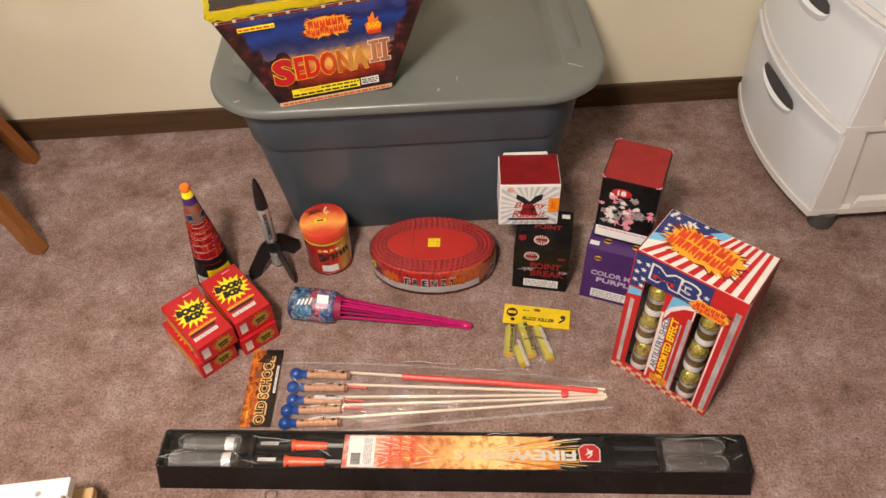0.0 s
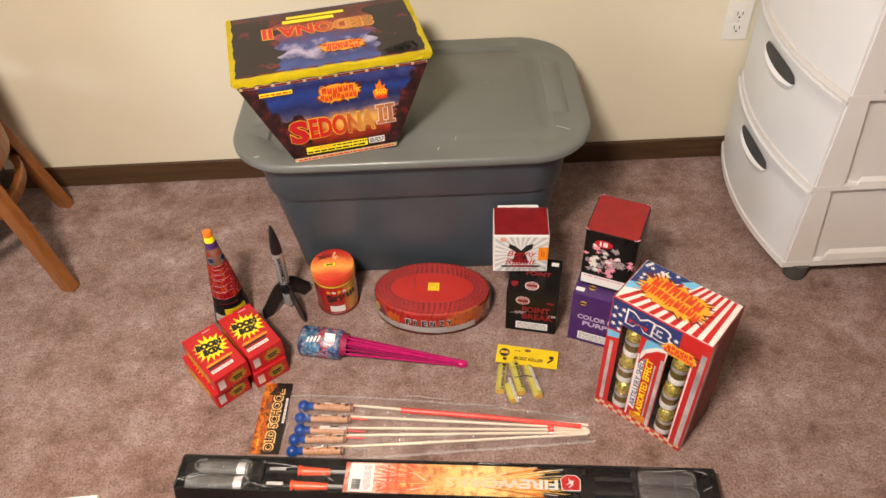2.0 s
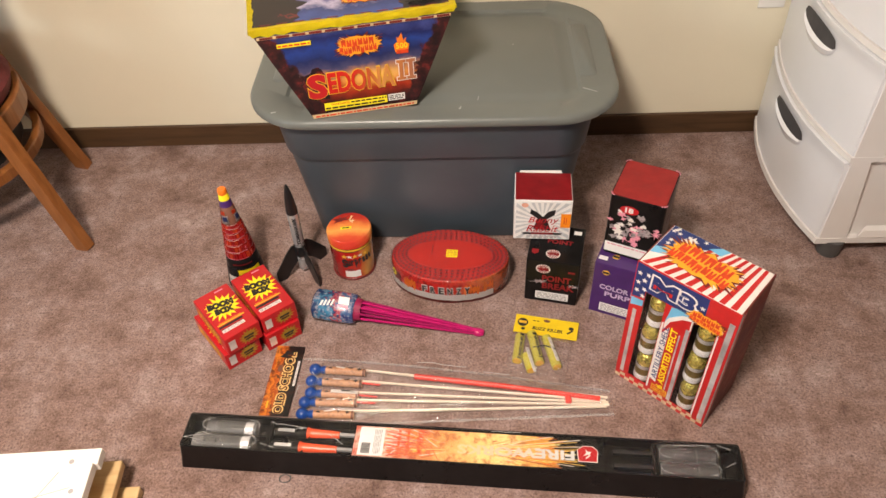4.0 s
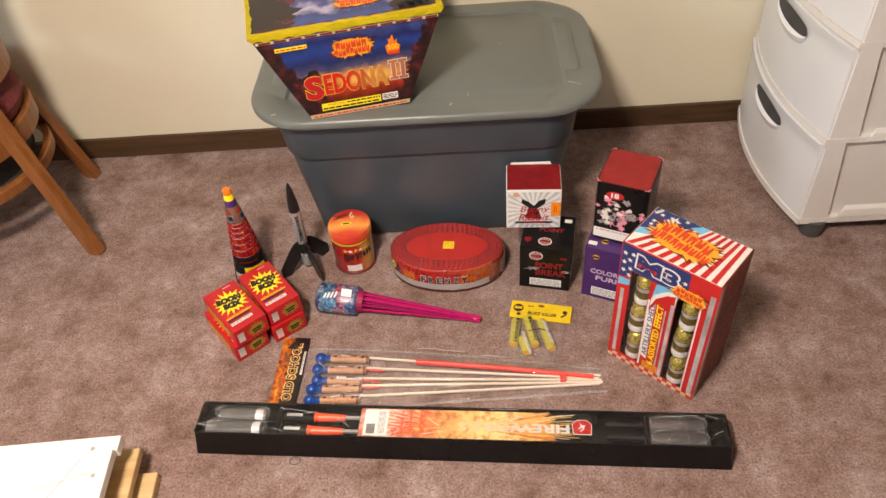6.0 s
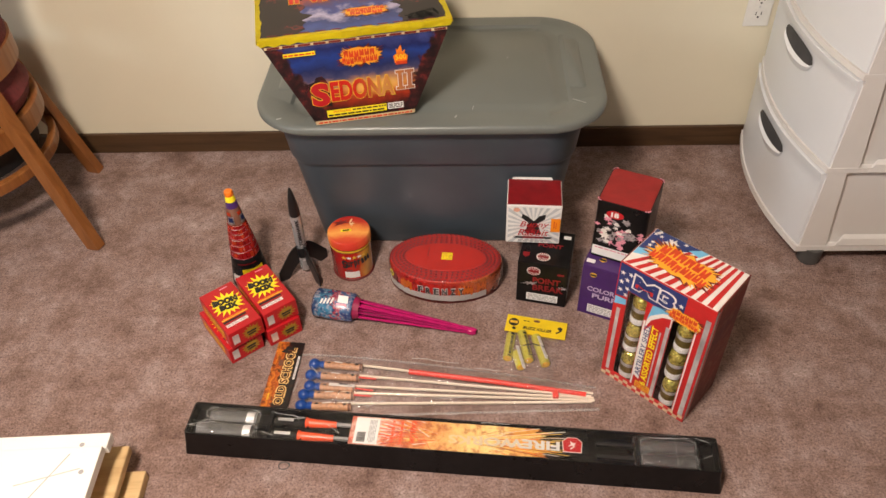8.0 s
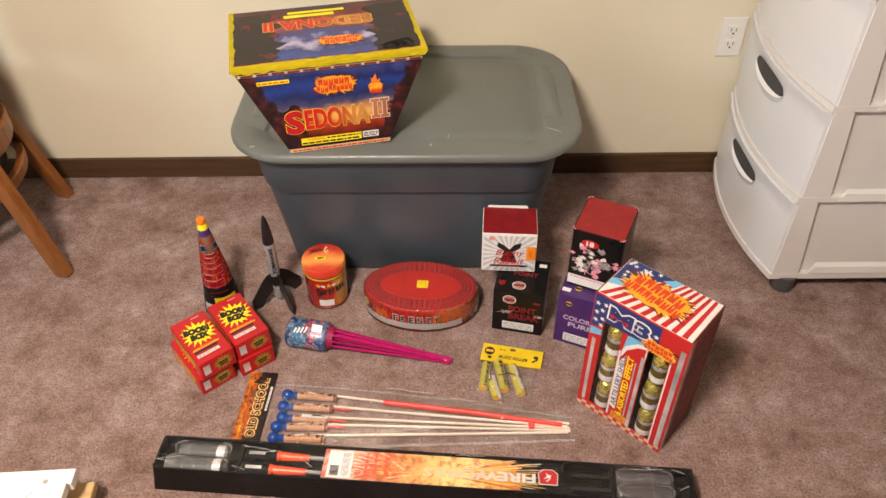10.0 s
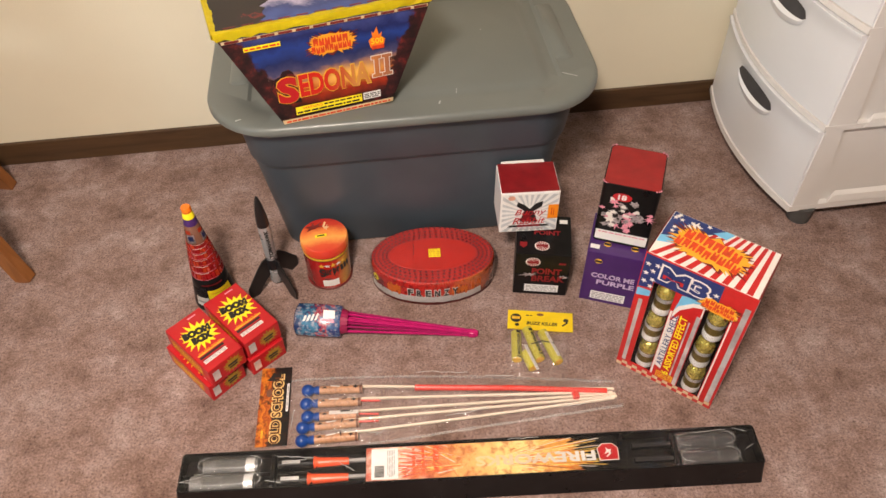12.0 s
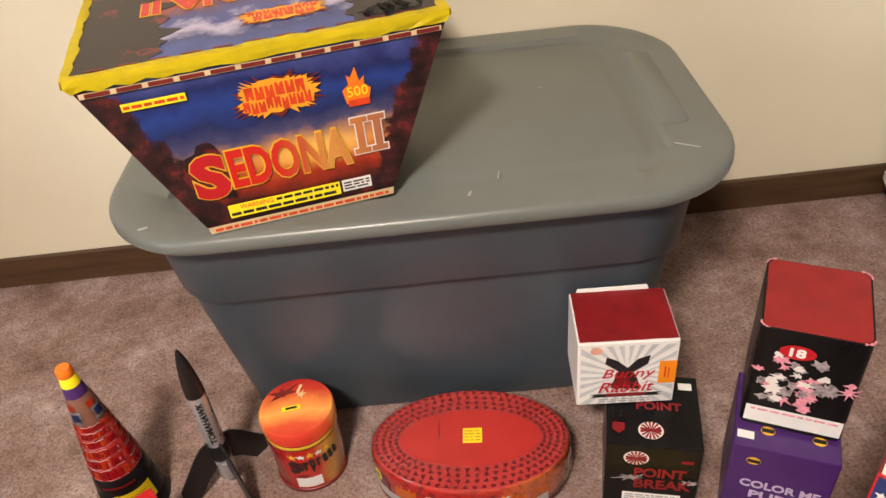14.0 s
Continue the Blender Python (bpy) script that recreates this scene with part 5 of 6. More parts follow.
def boom_box_pack(m, group):
    t = thing("firework_pack", m, "bright red cardboard firework pack with a yellow starburst", "firework", group)
    L, W, H = 0.077, 0.043, 0.0525
    part("carton", box_bm(-L, L, -W, W, 0, H, 0.0022), RED, t)
    ft = face_top(H)
    patch("starburst", t, YELLOW, ft, star(17, 0.041, 0.026, -0.014, 0.0, 1.0, 0.10, 5), label="yellow starburst print")
    for words, x in (("BOOM", -0.024), ("BOX", -0.003)):
        lettering("title", t, YELLOW, ft, words, 0.02, x, 0.0, 78, 0.0004, width=0.062 if words == "BOOM" else 0.046, height=0.021, bold=0.003)
        lettering("title", t, INK, ft, words, 0.02, x, 0.0, 78, 0.0008, width=0.060 if words == "BOOM" else 0.044, height=0.020, bold=0.002)
    patch("count_bar", t, PINKISH, ft, tilted(rect(-0.010, 0.010, -0.0016, 0.0016), 90, -0.066, 0.016))
    patch("label_bar", t, INK, ft, rect(0.037, 0.043, -0.035, 0.022))
    patch("label_bar", t, GOLDINK, ft, rect(0.030, 0.034, -0.035, 0.030))
    text_bars("small_print", t, ORANGE, ft @ pose(0, 0, 0, 0, 0, 90), -0.030, 0.026, -0.0295, -0.0255, 1, 0.0002, 17)
    text_bars("small_print", t, INK, ft @ pose(0, 0, 0, 0, 0, 90), -0.034, 0.022, -0.049, -0.0455, 1, 0.0002, 19)
    patch("caution_label", t, FLAG_WHITE, ft, rect(0.049, 0.058, -0.034, 0.020))
    text_bars("small_print", t, GREYINK, ft @ pose(0, 0, 0, 0, 0, 90), -0.032, 0.018, -0.057, -0.050, 2, 0.0006, 7)
    fe = face_right(L + 0.0002)
    patch("starburst", t, SHADED_GOLD, fe, star(15, 0.024, 0.015, 0.012, 0.027, 0.9, 0.1, 6))
    patch("label_bar", t, INK, fe, rect(0.000, 0.024, 0.026, 0.031), rect(0.002, 0.022, 0.019, 0.023), lift=0.0006)
    patch("price_label", t, SILVER, fe, rect(-0.036, -0.020, 0.012, 0.040))
    fl = face_front(-W - 0.0002)
    text_bars("small_print", t, GOLDINK, fl, -0.06, 0.05, 0.012, 0.040, 4, 0.0002, 9)
    return t


G = "stacked red firework packs"
boom_box_pack(pose(-0.519, 1.186, 0.0, 0, 0, -50), G)
boom_box_pack(pose(-0.507, 1.187, 0.0532, 0, 0, -50.5), G)
boom_box_pack(pose(-0.431, 1.240, 0.0, 0, 0, -54), G)
boom_box_pack(pose(-0.434, 1.246, 0.0532, 0, 0, -52.5), G)


def cone_fountain():
    t = thing("cone_fountain", pose(-0.516, 1.394, 0), "tall cone-shaped firework fountain with brick-red print", "firework")
    R0, R1, H = 0.050, 0.010, 0.282
    rad = lambda z: R0 + (R1 - R0) * z / H
    band = lambda name, z0, z1, mat, lift=0.0, label="": part(name, turned([(rad(z0) + lift - 0.0006, z0), (rad(z0) + lift, z0 + 0.0006), (rad(z1) + lift, z1 - 0.0006), (rad(z1) + lift - 0.0006, z1)], 40), mat, t, label, smooth=True)
    band("base_band", 0.0, 0.024, BLACK)
    band("lower_band", 0.024, 0.066, BLACK)
    band("black_band", 0.066, 0.094, BLACK)
    band("body", 0.094, 0.196, CONE_RED, label="brick-red printed body")
    band("emblem_band", 0.196, 0.244, CARDBOARD)
    band("purple_band", 0.244, 0.262, PURPLE)
    band("tip_band", 0.262, 0.278, YELLOW)
    part("tip", turned([(0.0105, 0.278), (0.0110, 0.279), (0.0106, 0.289), (0.009, 0.2915)], 20), ORANGE, t, smooth=True)
    lean = math.degrees(math.atan2(R0 - R1, H))

    def wrapped(name, z, a0, a1, h, mat, lift=0.0012, wave=0.0):
        bm = bmesh.new()
        n = 8
        rows = []
        for i in range(n + 1):
            a = radians(a0 + (a1 - a0) * i / n)
            dz = wave * math.sin(i * 2.1)
            rows.append([((rad(z + q) + lift) * math.cos(a), (rad(z + q) + lift) * math.sin(a), z + q + dz) for q in (-h / 2, h / 2)])
        vs = [[bm.verts.new(p) for p in r] for r in rows]
        for r0, r1 in zip(vs, vs[1:]):
            bm.faces.new((r0[0], r1[0], r1[1], r0[1]))
        bmesh.ops.solidify(bm, geom=bm.faces[:], thickness=0.0006)
        part(name, bm, mat, t)

    jig = random.Random(17)
    for k, row in enumerate((0.106, 0.126, 0.145, 0.163, 0.179, 0.191)):
        h = 0.0150 - 0.0014 * k
        for s in range(3):
            a, end = -150 + 120 * s + 7 * k, -44 + 120 * s + 7 * k
            wrapped("pale_line", row - h * 0.62, a, end, 0.0020, PINKISH, 0.0006, 0.0011)
            wrapped("pale_line", row + h * 0.60, a + 10, end - 30, 0.0012, FLAG_WHITE, 0.0006, 0.0009)
            while a < end - 6:
                w = jig.uniform(9, 17)
                z = row + jig.uniform(-0.0010, 0.0010)
                wrapped("print_block", z, a, a + w, h, (RED, RED, LOGO_RED)[jig.randrange(3)], 0.0012, 0.0008)
                if jig.random() < 0.6:
                    wrapped("pale_line", z + jig.uniform(-0.002, 0.002), a + w * 0.35, a + w * 0.62, h * 0.4, (DEEP_RED, PINKISH, DEEP_RED)[jig.randrange(3)], 0.0018, 0.0)
                a += w + jig.uniform(1.5, 3.5)
    for a in (-130, -40, 50, 140):
        wrapped("emblem", 0.213, a, a + 48, 0.022, GREYART)
        wrapped("emblem", 0.214, a + 8, a + 40, 0.012, BLUEINK, 0.0018)
        wrapped("emblem", 0.230, a - 6, a + 30, 0.010, LOGO_RED, 0.0012, 0.001)
    for a in (-100, 80):
        wrapped("label", 0.030, a - 38, a + 2, 0.026, FLAG_WHITE)
        wrapped("label_bar", 0.030, a - 32, a - 4, 0.004, GREYINK, 0.0018)
        wrapped("yellow_label", 0.047, a + 4, a + 82, 0.034, YELLOW, 0.0010)
        wrapped("small_print", 0.055, a + 14, a + 70, 0.0025, GOLDINK, 0.0016)
        wrapped("small_print", 0.041, a + 12, a + 66, 0.0025, GOLDINK, 0.0016)
        wrapped("small_print", 0.080, a - 10, a + 60, 0.004, DEEP_RED)
    return t


cone_fountain()


def model_rocket():
    t = thing("model_rocket", pose(-0.372, 1.410, 0), "silver and black model rocket standing on three swept fins", "model rocket")
    part("nose_cone", turned([(0.0138, 0.200), (0.0134, 0.215), (0.0112, 0.24), (0.0075, 0.265), (0.0035, 0.281), (0.0012, 0.286)], 28), FIN_BLACK, t, "black ogive nose cone", smooth=True)
    part("tube", turned([(0.0133, 0.094), (0.0136, 0.095), (0.0136, 0.199), (0.0133, 0.2)], 28), TUBE_SILVER, t, "silver body tube", smooth=True)
    part("fin_collar", turned([(0.0142, 0.062), (0.0146, 0.064), (0.0146, 0.094), (0.0140, 0.095)], 28), FIN_BLACK, t, smooth=True)
    part("tail_tube", turned([(0.0128, 0.016), (0.0133, 0.018), (0.0133, 0.062), (0.0130, 0.063)], 28), TUBE_SILVER, t, smooth=True)
    for a in (212, 308, 50):
        bm = bmesh.new()
        prof = [(0.0125, 0.100), (0.026, 0.094), (0.040, 0.078), (0.074, 0.030), (0.074, 0.003), (0.069, 0.0), (0.050, 0.0), (0.030, 0.028), (0.0125, 0.044)]
        f = pose(0, 0, 0, 0, 0, a) @ pose(0, 0, 0, 90, 0, 0)
        loft(bm, [[f @ Vector((u, v, k * 0.0016)) for u, v in prof] for k in (-1, 1)])
        part("fin", bevelled(bm, 0.0008, 1), FIN_BLACK, t, "black swept plastic fin")
    # name down the tube, facing the room
    f = pose(0, 0, 0, 0, 0, 8) @ face_front(-0.0136)
    lettering("title", t, INK, f, "TOMAHAWK", 0.02, 0.002, 0.149, 90, 0.0, width=0.088, height=0.0095, bold=0.0008)
    return t


model_rocket()


def canister_fountain():
    t = thing("canister_firework", pose(-0.247, 1.426, 0) @ Matrix.Scale(1.03, 4), "round red and gold cardboard firework can with a peach-coloured lid", "firework")
    part("base_rim", turned([(0.0515, 0.0), (0.0530, 0.001), (0.0530, 0.006), (0.0518, 0.007)], 48), SIDE_MAROON, t, smooth=True)
    part("wrap", turned([(0.0512, 0.007), (0.0515, 0.008), (0.0515, 0.094)], 48), CAN_WRAP, t, "red to gold printed wrap", smooth=True)
    part("black_band", turned([(0.0516, 0.094), (0.0520, 0.095), (0.0520, 0.104), (0.0516, 0.105)], 48), BLACK, t, smooth=True)
    part("gold_band", turned([(0.0522, 0.0965), (0.0524, 0.097), (0.0524, 0.102), (0.0522, 0.1025)], 48), GOLDINK, t, smooth=True)
    part("lid", turned([(0.0518, 0.105), (0.0535, 0.106), (0.0535, 0.126), (0.0515, 0.129), (0.03, 0.1296), (0.002, 0.1300)], 48), PEACH, t, "orange-red printed lid", smooth=True)
    ft = face_top(0.1302)
    patch("leaf_print", t, plain("pale_peach_ink", (0.80, 0.52, 0.26), 0.4), ft, tilted(star(5, 0.010, 0.004, 0, 0, 0.6, 0.4, 2), 60, 0.006, 0.020), tilted(rect(-0.007, 0.009, -0.002, 0.002), 75, 0.002, 0.030), lift=0.0003)
    patch("leaf_print", t, SIDE_MAROON, ft, tilted(star(6, 0.020, 0.008, 0, 0, 0.6, 0.4, 5), 20, -0.020, 0.026), lift=0.0001)
    patch("caution_label", t, YELLOW, ft, tilted(rect(-0.013, 0.013, -0.004, 0.004), 8, -0.006, -0.004), lift=0.0005)
    patch("label_bar", t, INK, ft, tilted(rect(-0.008, 0.008, -0.0018, 0.0018), 8, -0.006, -0.004), lift=0.001)

    def on_curve(u, z, r):
        a = -math.pi / 2 + u / r
        return pose(0, 0, 0, 0, 0, math.degrees(a) + 90) @ face_front(-r, 0, z)
    for i, ch in enumerate("Surprise"):
        lettering("title", t, INK, on_curve(0.000 + 0.0092 * i - 0.012, 0.058 + 0.001 * i, 0.0519), ch, 0.022, 0, 0 if ch not in "p" else -0.003, 6, 0.0002, height=0.027 if ch in "Sp" else 0.018, width=0.014 if ch == "S" else 0.0078, bold=0.001)
    for i in range(5):
        patch("swirl_print", t, (GOLDINK, FLAG_WHITE)[i % 2], on_curve(-0.012 + 0.013 * i, 0.080, 0.0517), star(5, 0.007, 0.003, 0, 0, 0.8, 0.3, i))
    patch("caution_label", t, WHITE, on_curve(0.004, 0.022, 0.0517), rect(-0.006, 0.006, -0.010, 0.010))
    for k in (-0.008, 0.016):
        patch("caution_label", t, WHITE, on_curve(k, 0.022, 0.0515), rect(-0.0065, 0.0065, -0.010, 0.010))
    patch("label_bar", t, SIDE_MAROON, on_curve(-0.002, 0.037, 0.0517), rect(-0.008, 0.008, -0.0025, 0.0025))
    return t


canister_fountain()


def oval_cake():
    A, B, H = 0.146, 0.093, 0.072
    t = thing("oval_firework", pose(0.0, 1.384, 0, 0, 0, -5), "low oval red firework in glossy clear wrap", "firework")
    part("side_wrap", loft(bmesh.new(), [circle(A - k, z, 64, ry=B - k) for k, z in ((0.003, 0.0), (0.001, 0.002), (0.0, 0.02), (0.0, H - 0.006), (0.002, H - 0.001), (0.004, H))]), OVAL_SIDE, t, "red and gold printed side", smooth=True)
    part("top_paper", loft(bmesh.new(), [circle(A - k, z, 64, ry=B - k) for k, z in ((0.004, H), (0.005, H + 0.001), (0.05, H + 0.0016), (0.085, H + 0.001))]), OVAL_TOP, t, "glossy red top", smooth=True)
    bm = bmesh.new()
    ft = face_top(H + 0.0014)
    for ring, n in ((0.0085, 66), (0.0185, 61), (0.0285, 55), (0.0375, 49)):
        for i in range(n):
            a = 2 * math.pi * (i + 0.5 * (ring in (0.0185, 0.0375))) / n
            slab(bm, ft, star(3, 0.0046, 0.0026, (A - ring) * math.cos(a), (B - ring) * math.sin(a), 1, 0.1, i, 30 + 60 * (i % 2)), 0.0, 0.0005)
    tagged(part("tube_dots", bm, OVAL_DOT, t, "rings of dark tube ends"), kind="stuff")
    patch("inner_oval", t, plain("bright_red_print", (0.50, 0.030, 0.022), 0.25, vary=0.1, scale=14, coat=0.4), ft, [(0.102 * math.cos(2 * math.pi * i / 48), 0.049 * math.sin(2 * math.pi * i / 48)) for i in range(48)], lift=0.0002)
    patch("price_sticker", t, YELLOW, ft, rect(-0.010, 0.018, -0.010, 0.016), lift=0.0008, label="square yellow sticker")
    text_bars("small_print", t, GOLDINK, ft, -0.008, 0.016, -0.008, 0.014, 4, 0.0014, 4)
    patch("fuse_slit", t, SIDE_MAROON, ft, rect(-0.046, -0.0445, -0.002, 0.034), lift=0.0008)

    def on_rim(deg, z, k=0.0):
        a = radians(deg)
        p = Vector(((A + k) * math.cos(a), (B + k) * math.sin(a), z))
        nrm = Vector((math.cos(a) / A, math.sin(a) / B, 0)).normalized()
        return Matrix.Translation(p) @ pose(0, 0, 0, 0, 0, math.degrees(math.atan2(nrm.y, nrm.x)) + 90) @ face_front(0)
    # pale band with lettering above it
    def rim_band(name, d0, d1, z0, z1, mat, k, n=20, ragged=0.0):
        bm = bmesh.new()
        rng = random.Random(int(d0))
        rows = []
        for i in range(n + 1):
            a = radians(d0 + (d1 - d0) * i / n)
            rows.append([((A + k) * math.cos(a), (B + k) * math.sin(a), z + (rng.uniform(-ragged, ragged))) for z in (z0, z1)])
        vs = [[bm.verts.new(p) for p in r] for r in rows]
        for r0, r1 in zip(vs, vs[1:]):
            bm.faces.new((r0[0], r1[0], r1[1], r0[1]))
        bmesh.ops.solidify(bm, geom=bm.faces[:], thickness=0.0004)
        part(name, bm, mat, t)
    rim_band("pale_band", 193, 318, 0.009, 0.029, WHITE, 0.0006, 30, 0.001)
    rim_band("dark_hem", 190, 350, 0.001, 0.010, SIDE_MAROON, 0.0005, 44, 0.0014)
    for d0, d1 in ((200, 216), (222, 238), (286, 302), (306, 318)):
        rim_band("flame_print", d0, d1, 0.032, 0.056, (ORANGE, DEEP_RED)[int(d0) % 4 == 0], 0.0006, 12, 0.008)
    for i, ch in enumerate("FRENZY"):
        f = on_rim(248 + 8.2 * i, 0.042, 0.0008)
        lettering("title", t, FLAG_WHITE, f, ch, 0.02, 0, 0, 0, 0.0, width=0.0150, height=0.025, bold=0.002)
        lettering("title", t, INK, f, ch, 0.02, 0, 0, 0, 0.0005, width=0.013, height=0.022, bold=0.001)
    patch("round_badge", t, YELLOW, on_rim(204, 0.048, 0.0010), disc(0.010, 0, 0, 20))
    patch("round_badge", t, INK, on_rim(204, 0.048, 0.0010), star(5, 0.006, 0.003, 0, 0), lift=0.0005)
    bm = loft(bmesh.new(), [circle(A + k, z, 64, ry=B + k) for k, z in ((0.0022, 0.0015), (0.0028, 0.03), (0.0022, H - 0.002), (-0.004, H + 0.0034), (-0.05, H + 0.0036))], False, True)
    part("clear_wrap", bm, WRAP, t, "tight clear plastic wrap", smooth=True)
    return t


oval_cake()

def rocket_bundle():
    t = thing("bottle_rocket_bundle", pose(-0.272, 1.258, 0, 0, 0, -12.5), "bundle of small rockets in blue wrap with magenta sticks", "firework")
    rng = random.Random(6)
    R, n = 0.0335, 10
    rings = []
    for x, k in ((-0.052, 0.90), (-0.049, 1.0), (0.0, 1.02), (0.046, 1.0), (0.051, 0.92)):
        rings.append([(x, R * k * math.cos(2 * math.pi * i / 28) * 1.08 * (1 + 0.06 * abs(math.cos(3.5 * 2 * math.pi * i / 28))), R + R * k * 0.99 * math.sin(2 * math.pi * i / 28) * (1 + 0.03 * math.cos(7 * 2 * math.pi * i / 28))) for i in range(28)])
    part("wrap", loft(bmesh.new(), rings), BLUE_RED, t, "blue and red printed wrapper", smooth=True)
    f = Matrix(((1, 0, 0, 0), (0, 0.74, -0.67, 0), (0, 0.67, 0.74, R), (0, 0, 0, 1)))
    patch("price_label", t, WHITE, f @ Matrix.Translation((0, 0.012, R)), rect(0.014, 0.040, -0.004, 0.014), lift=0.0004)
    patch("pink_label", t, PINKISH, f @ Matrix.Translation((0, 0, R)), rect(0.012, 0.038, -0.016, 0.006), lift=0.0002)
    for i in range(4):
        patch("print_block", t, FLAG_WHITE, f @ Matrix.Translation((0, 0, R)), tilted(rect(-0.010, 0.010, -0.002, 0.002), 70, -0.028 + 0.009 * i, 0.002 + 0.002 * i), lift=0.0003)
    for i in range(14):
        a, r = 2 * math.pi * i / 9.3, (R * 0.70 if i < 9 else R * 0.32)
        y, z = r * math.cos(a), R + r * math.sin(a)
        k = 0.20
        end = Vector((0.353 + rng.uniform(-0.004, 0.004), 0.006 + y * k, 0.011 + (z - R) * 0.22))
        part("stick", bar(bmesh.new(), [(0.045, y, z), (0.18, y * 0.66 + 0.002, z * 0.60 + 0.005), end], 0.0036, 0.0036), (MAGENTA, DARK_MAGENTA)[i % 3 == 1], t, "thin magenta stick")
    part("wrap_lip", loft(bmesh.new(), [[(x, q * math.cos(2 * math.pi * i / 20), R + q * math.sin(2 * math.pi * i / 20)) for i in range(20)] for x, q in ((0.049, 0.029), (0.066, 0.024))], True, False), plain("dark_pink_paper", (0.30, 0.012, 0.07), 0.5), t)
    part("end_cap", bevelled(bar(bmesh.new(), [(0.334, 0.006, 0.0110), (0.349, 0.0065, 0.0105)], 0.0150, 0.0120), 0.003, 2), MAGENTA, t, "magenta plastic end sleeve")
    patch("cap_tag", t, PINKISH, face_top(0.0172), tilted(rect(-0.009, 0.009, -0.0022, 0.0022), -35, 0.336, 0.004))
    return t


rocket_bundle()


def crinkled_sheet(x0, x1, y0, y1, z, height, nx, ny, seed, sag=0.004, hem=None):
    """A film sheet that bulges over its contents and wrinkles towards its edges."""
    bm = bmesh.new()
    rows = []
    for i in range(nx + 1):
        row = []
        for j in range(ny + 1):
            s, q = i / nx, j / ny
            x, y = x0 + (x1 - x0) * s, y0 + (y1 - y0) * q
            if hem:
                a, b = hem(s)
                y = a + (b - a) * q
            e = min(1.0, 4 * min(s, 1 - s) * 2, 4 * min(q, 1 - q))
            w = noise.noise((x * 6 + seed, y * 34, seed * 1.7)) * sag + noise.noise((x * 22, y * 95 + seed, 2.0)) * sag * 0.4
            row.append(bm.verts.new((x, y, max(z, z + height * max(0.0, e) ** 0.6 + w * (0.3 + e)))))
        rows.append(row)
    for a, b in zip(rows, rows[1:]):
        for j in range(ny):
            bm.faces.new((a[j], b[j], b[j + 1], a[j + 1]))
    return bm


def crease_glint(parent, x, y, z, degrees, length, seed, radius=0.00045):
    """A thin bent whitish line that stands in for a glint on creased clear film."""
    rng = random.Random(seed)
    c, s = math.cos(radians(degrees)), math.sin(radians(degrees))
    pts = []
    for k in range(7):
        along, off = length * (k / 6 - 0.5), rng.uniform(-0.018, 0.018) * length
        pts.append((x + along * c - off * s, y + along * s + off * c, z + 0.0004 * math.sin(k)))
    part("crease_glint", pipe(bmesh.new(), pts, radius, 6), CREASE_GLINT, parent, "white line for a glint on creased film", smooth=True)


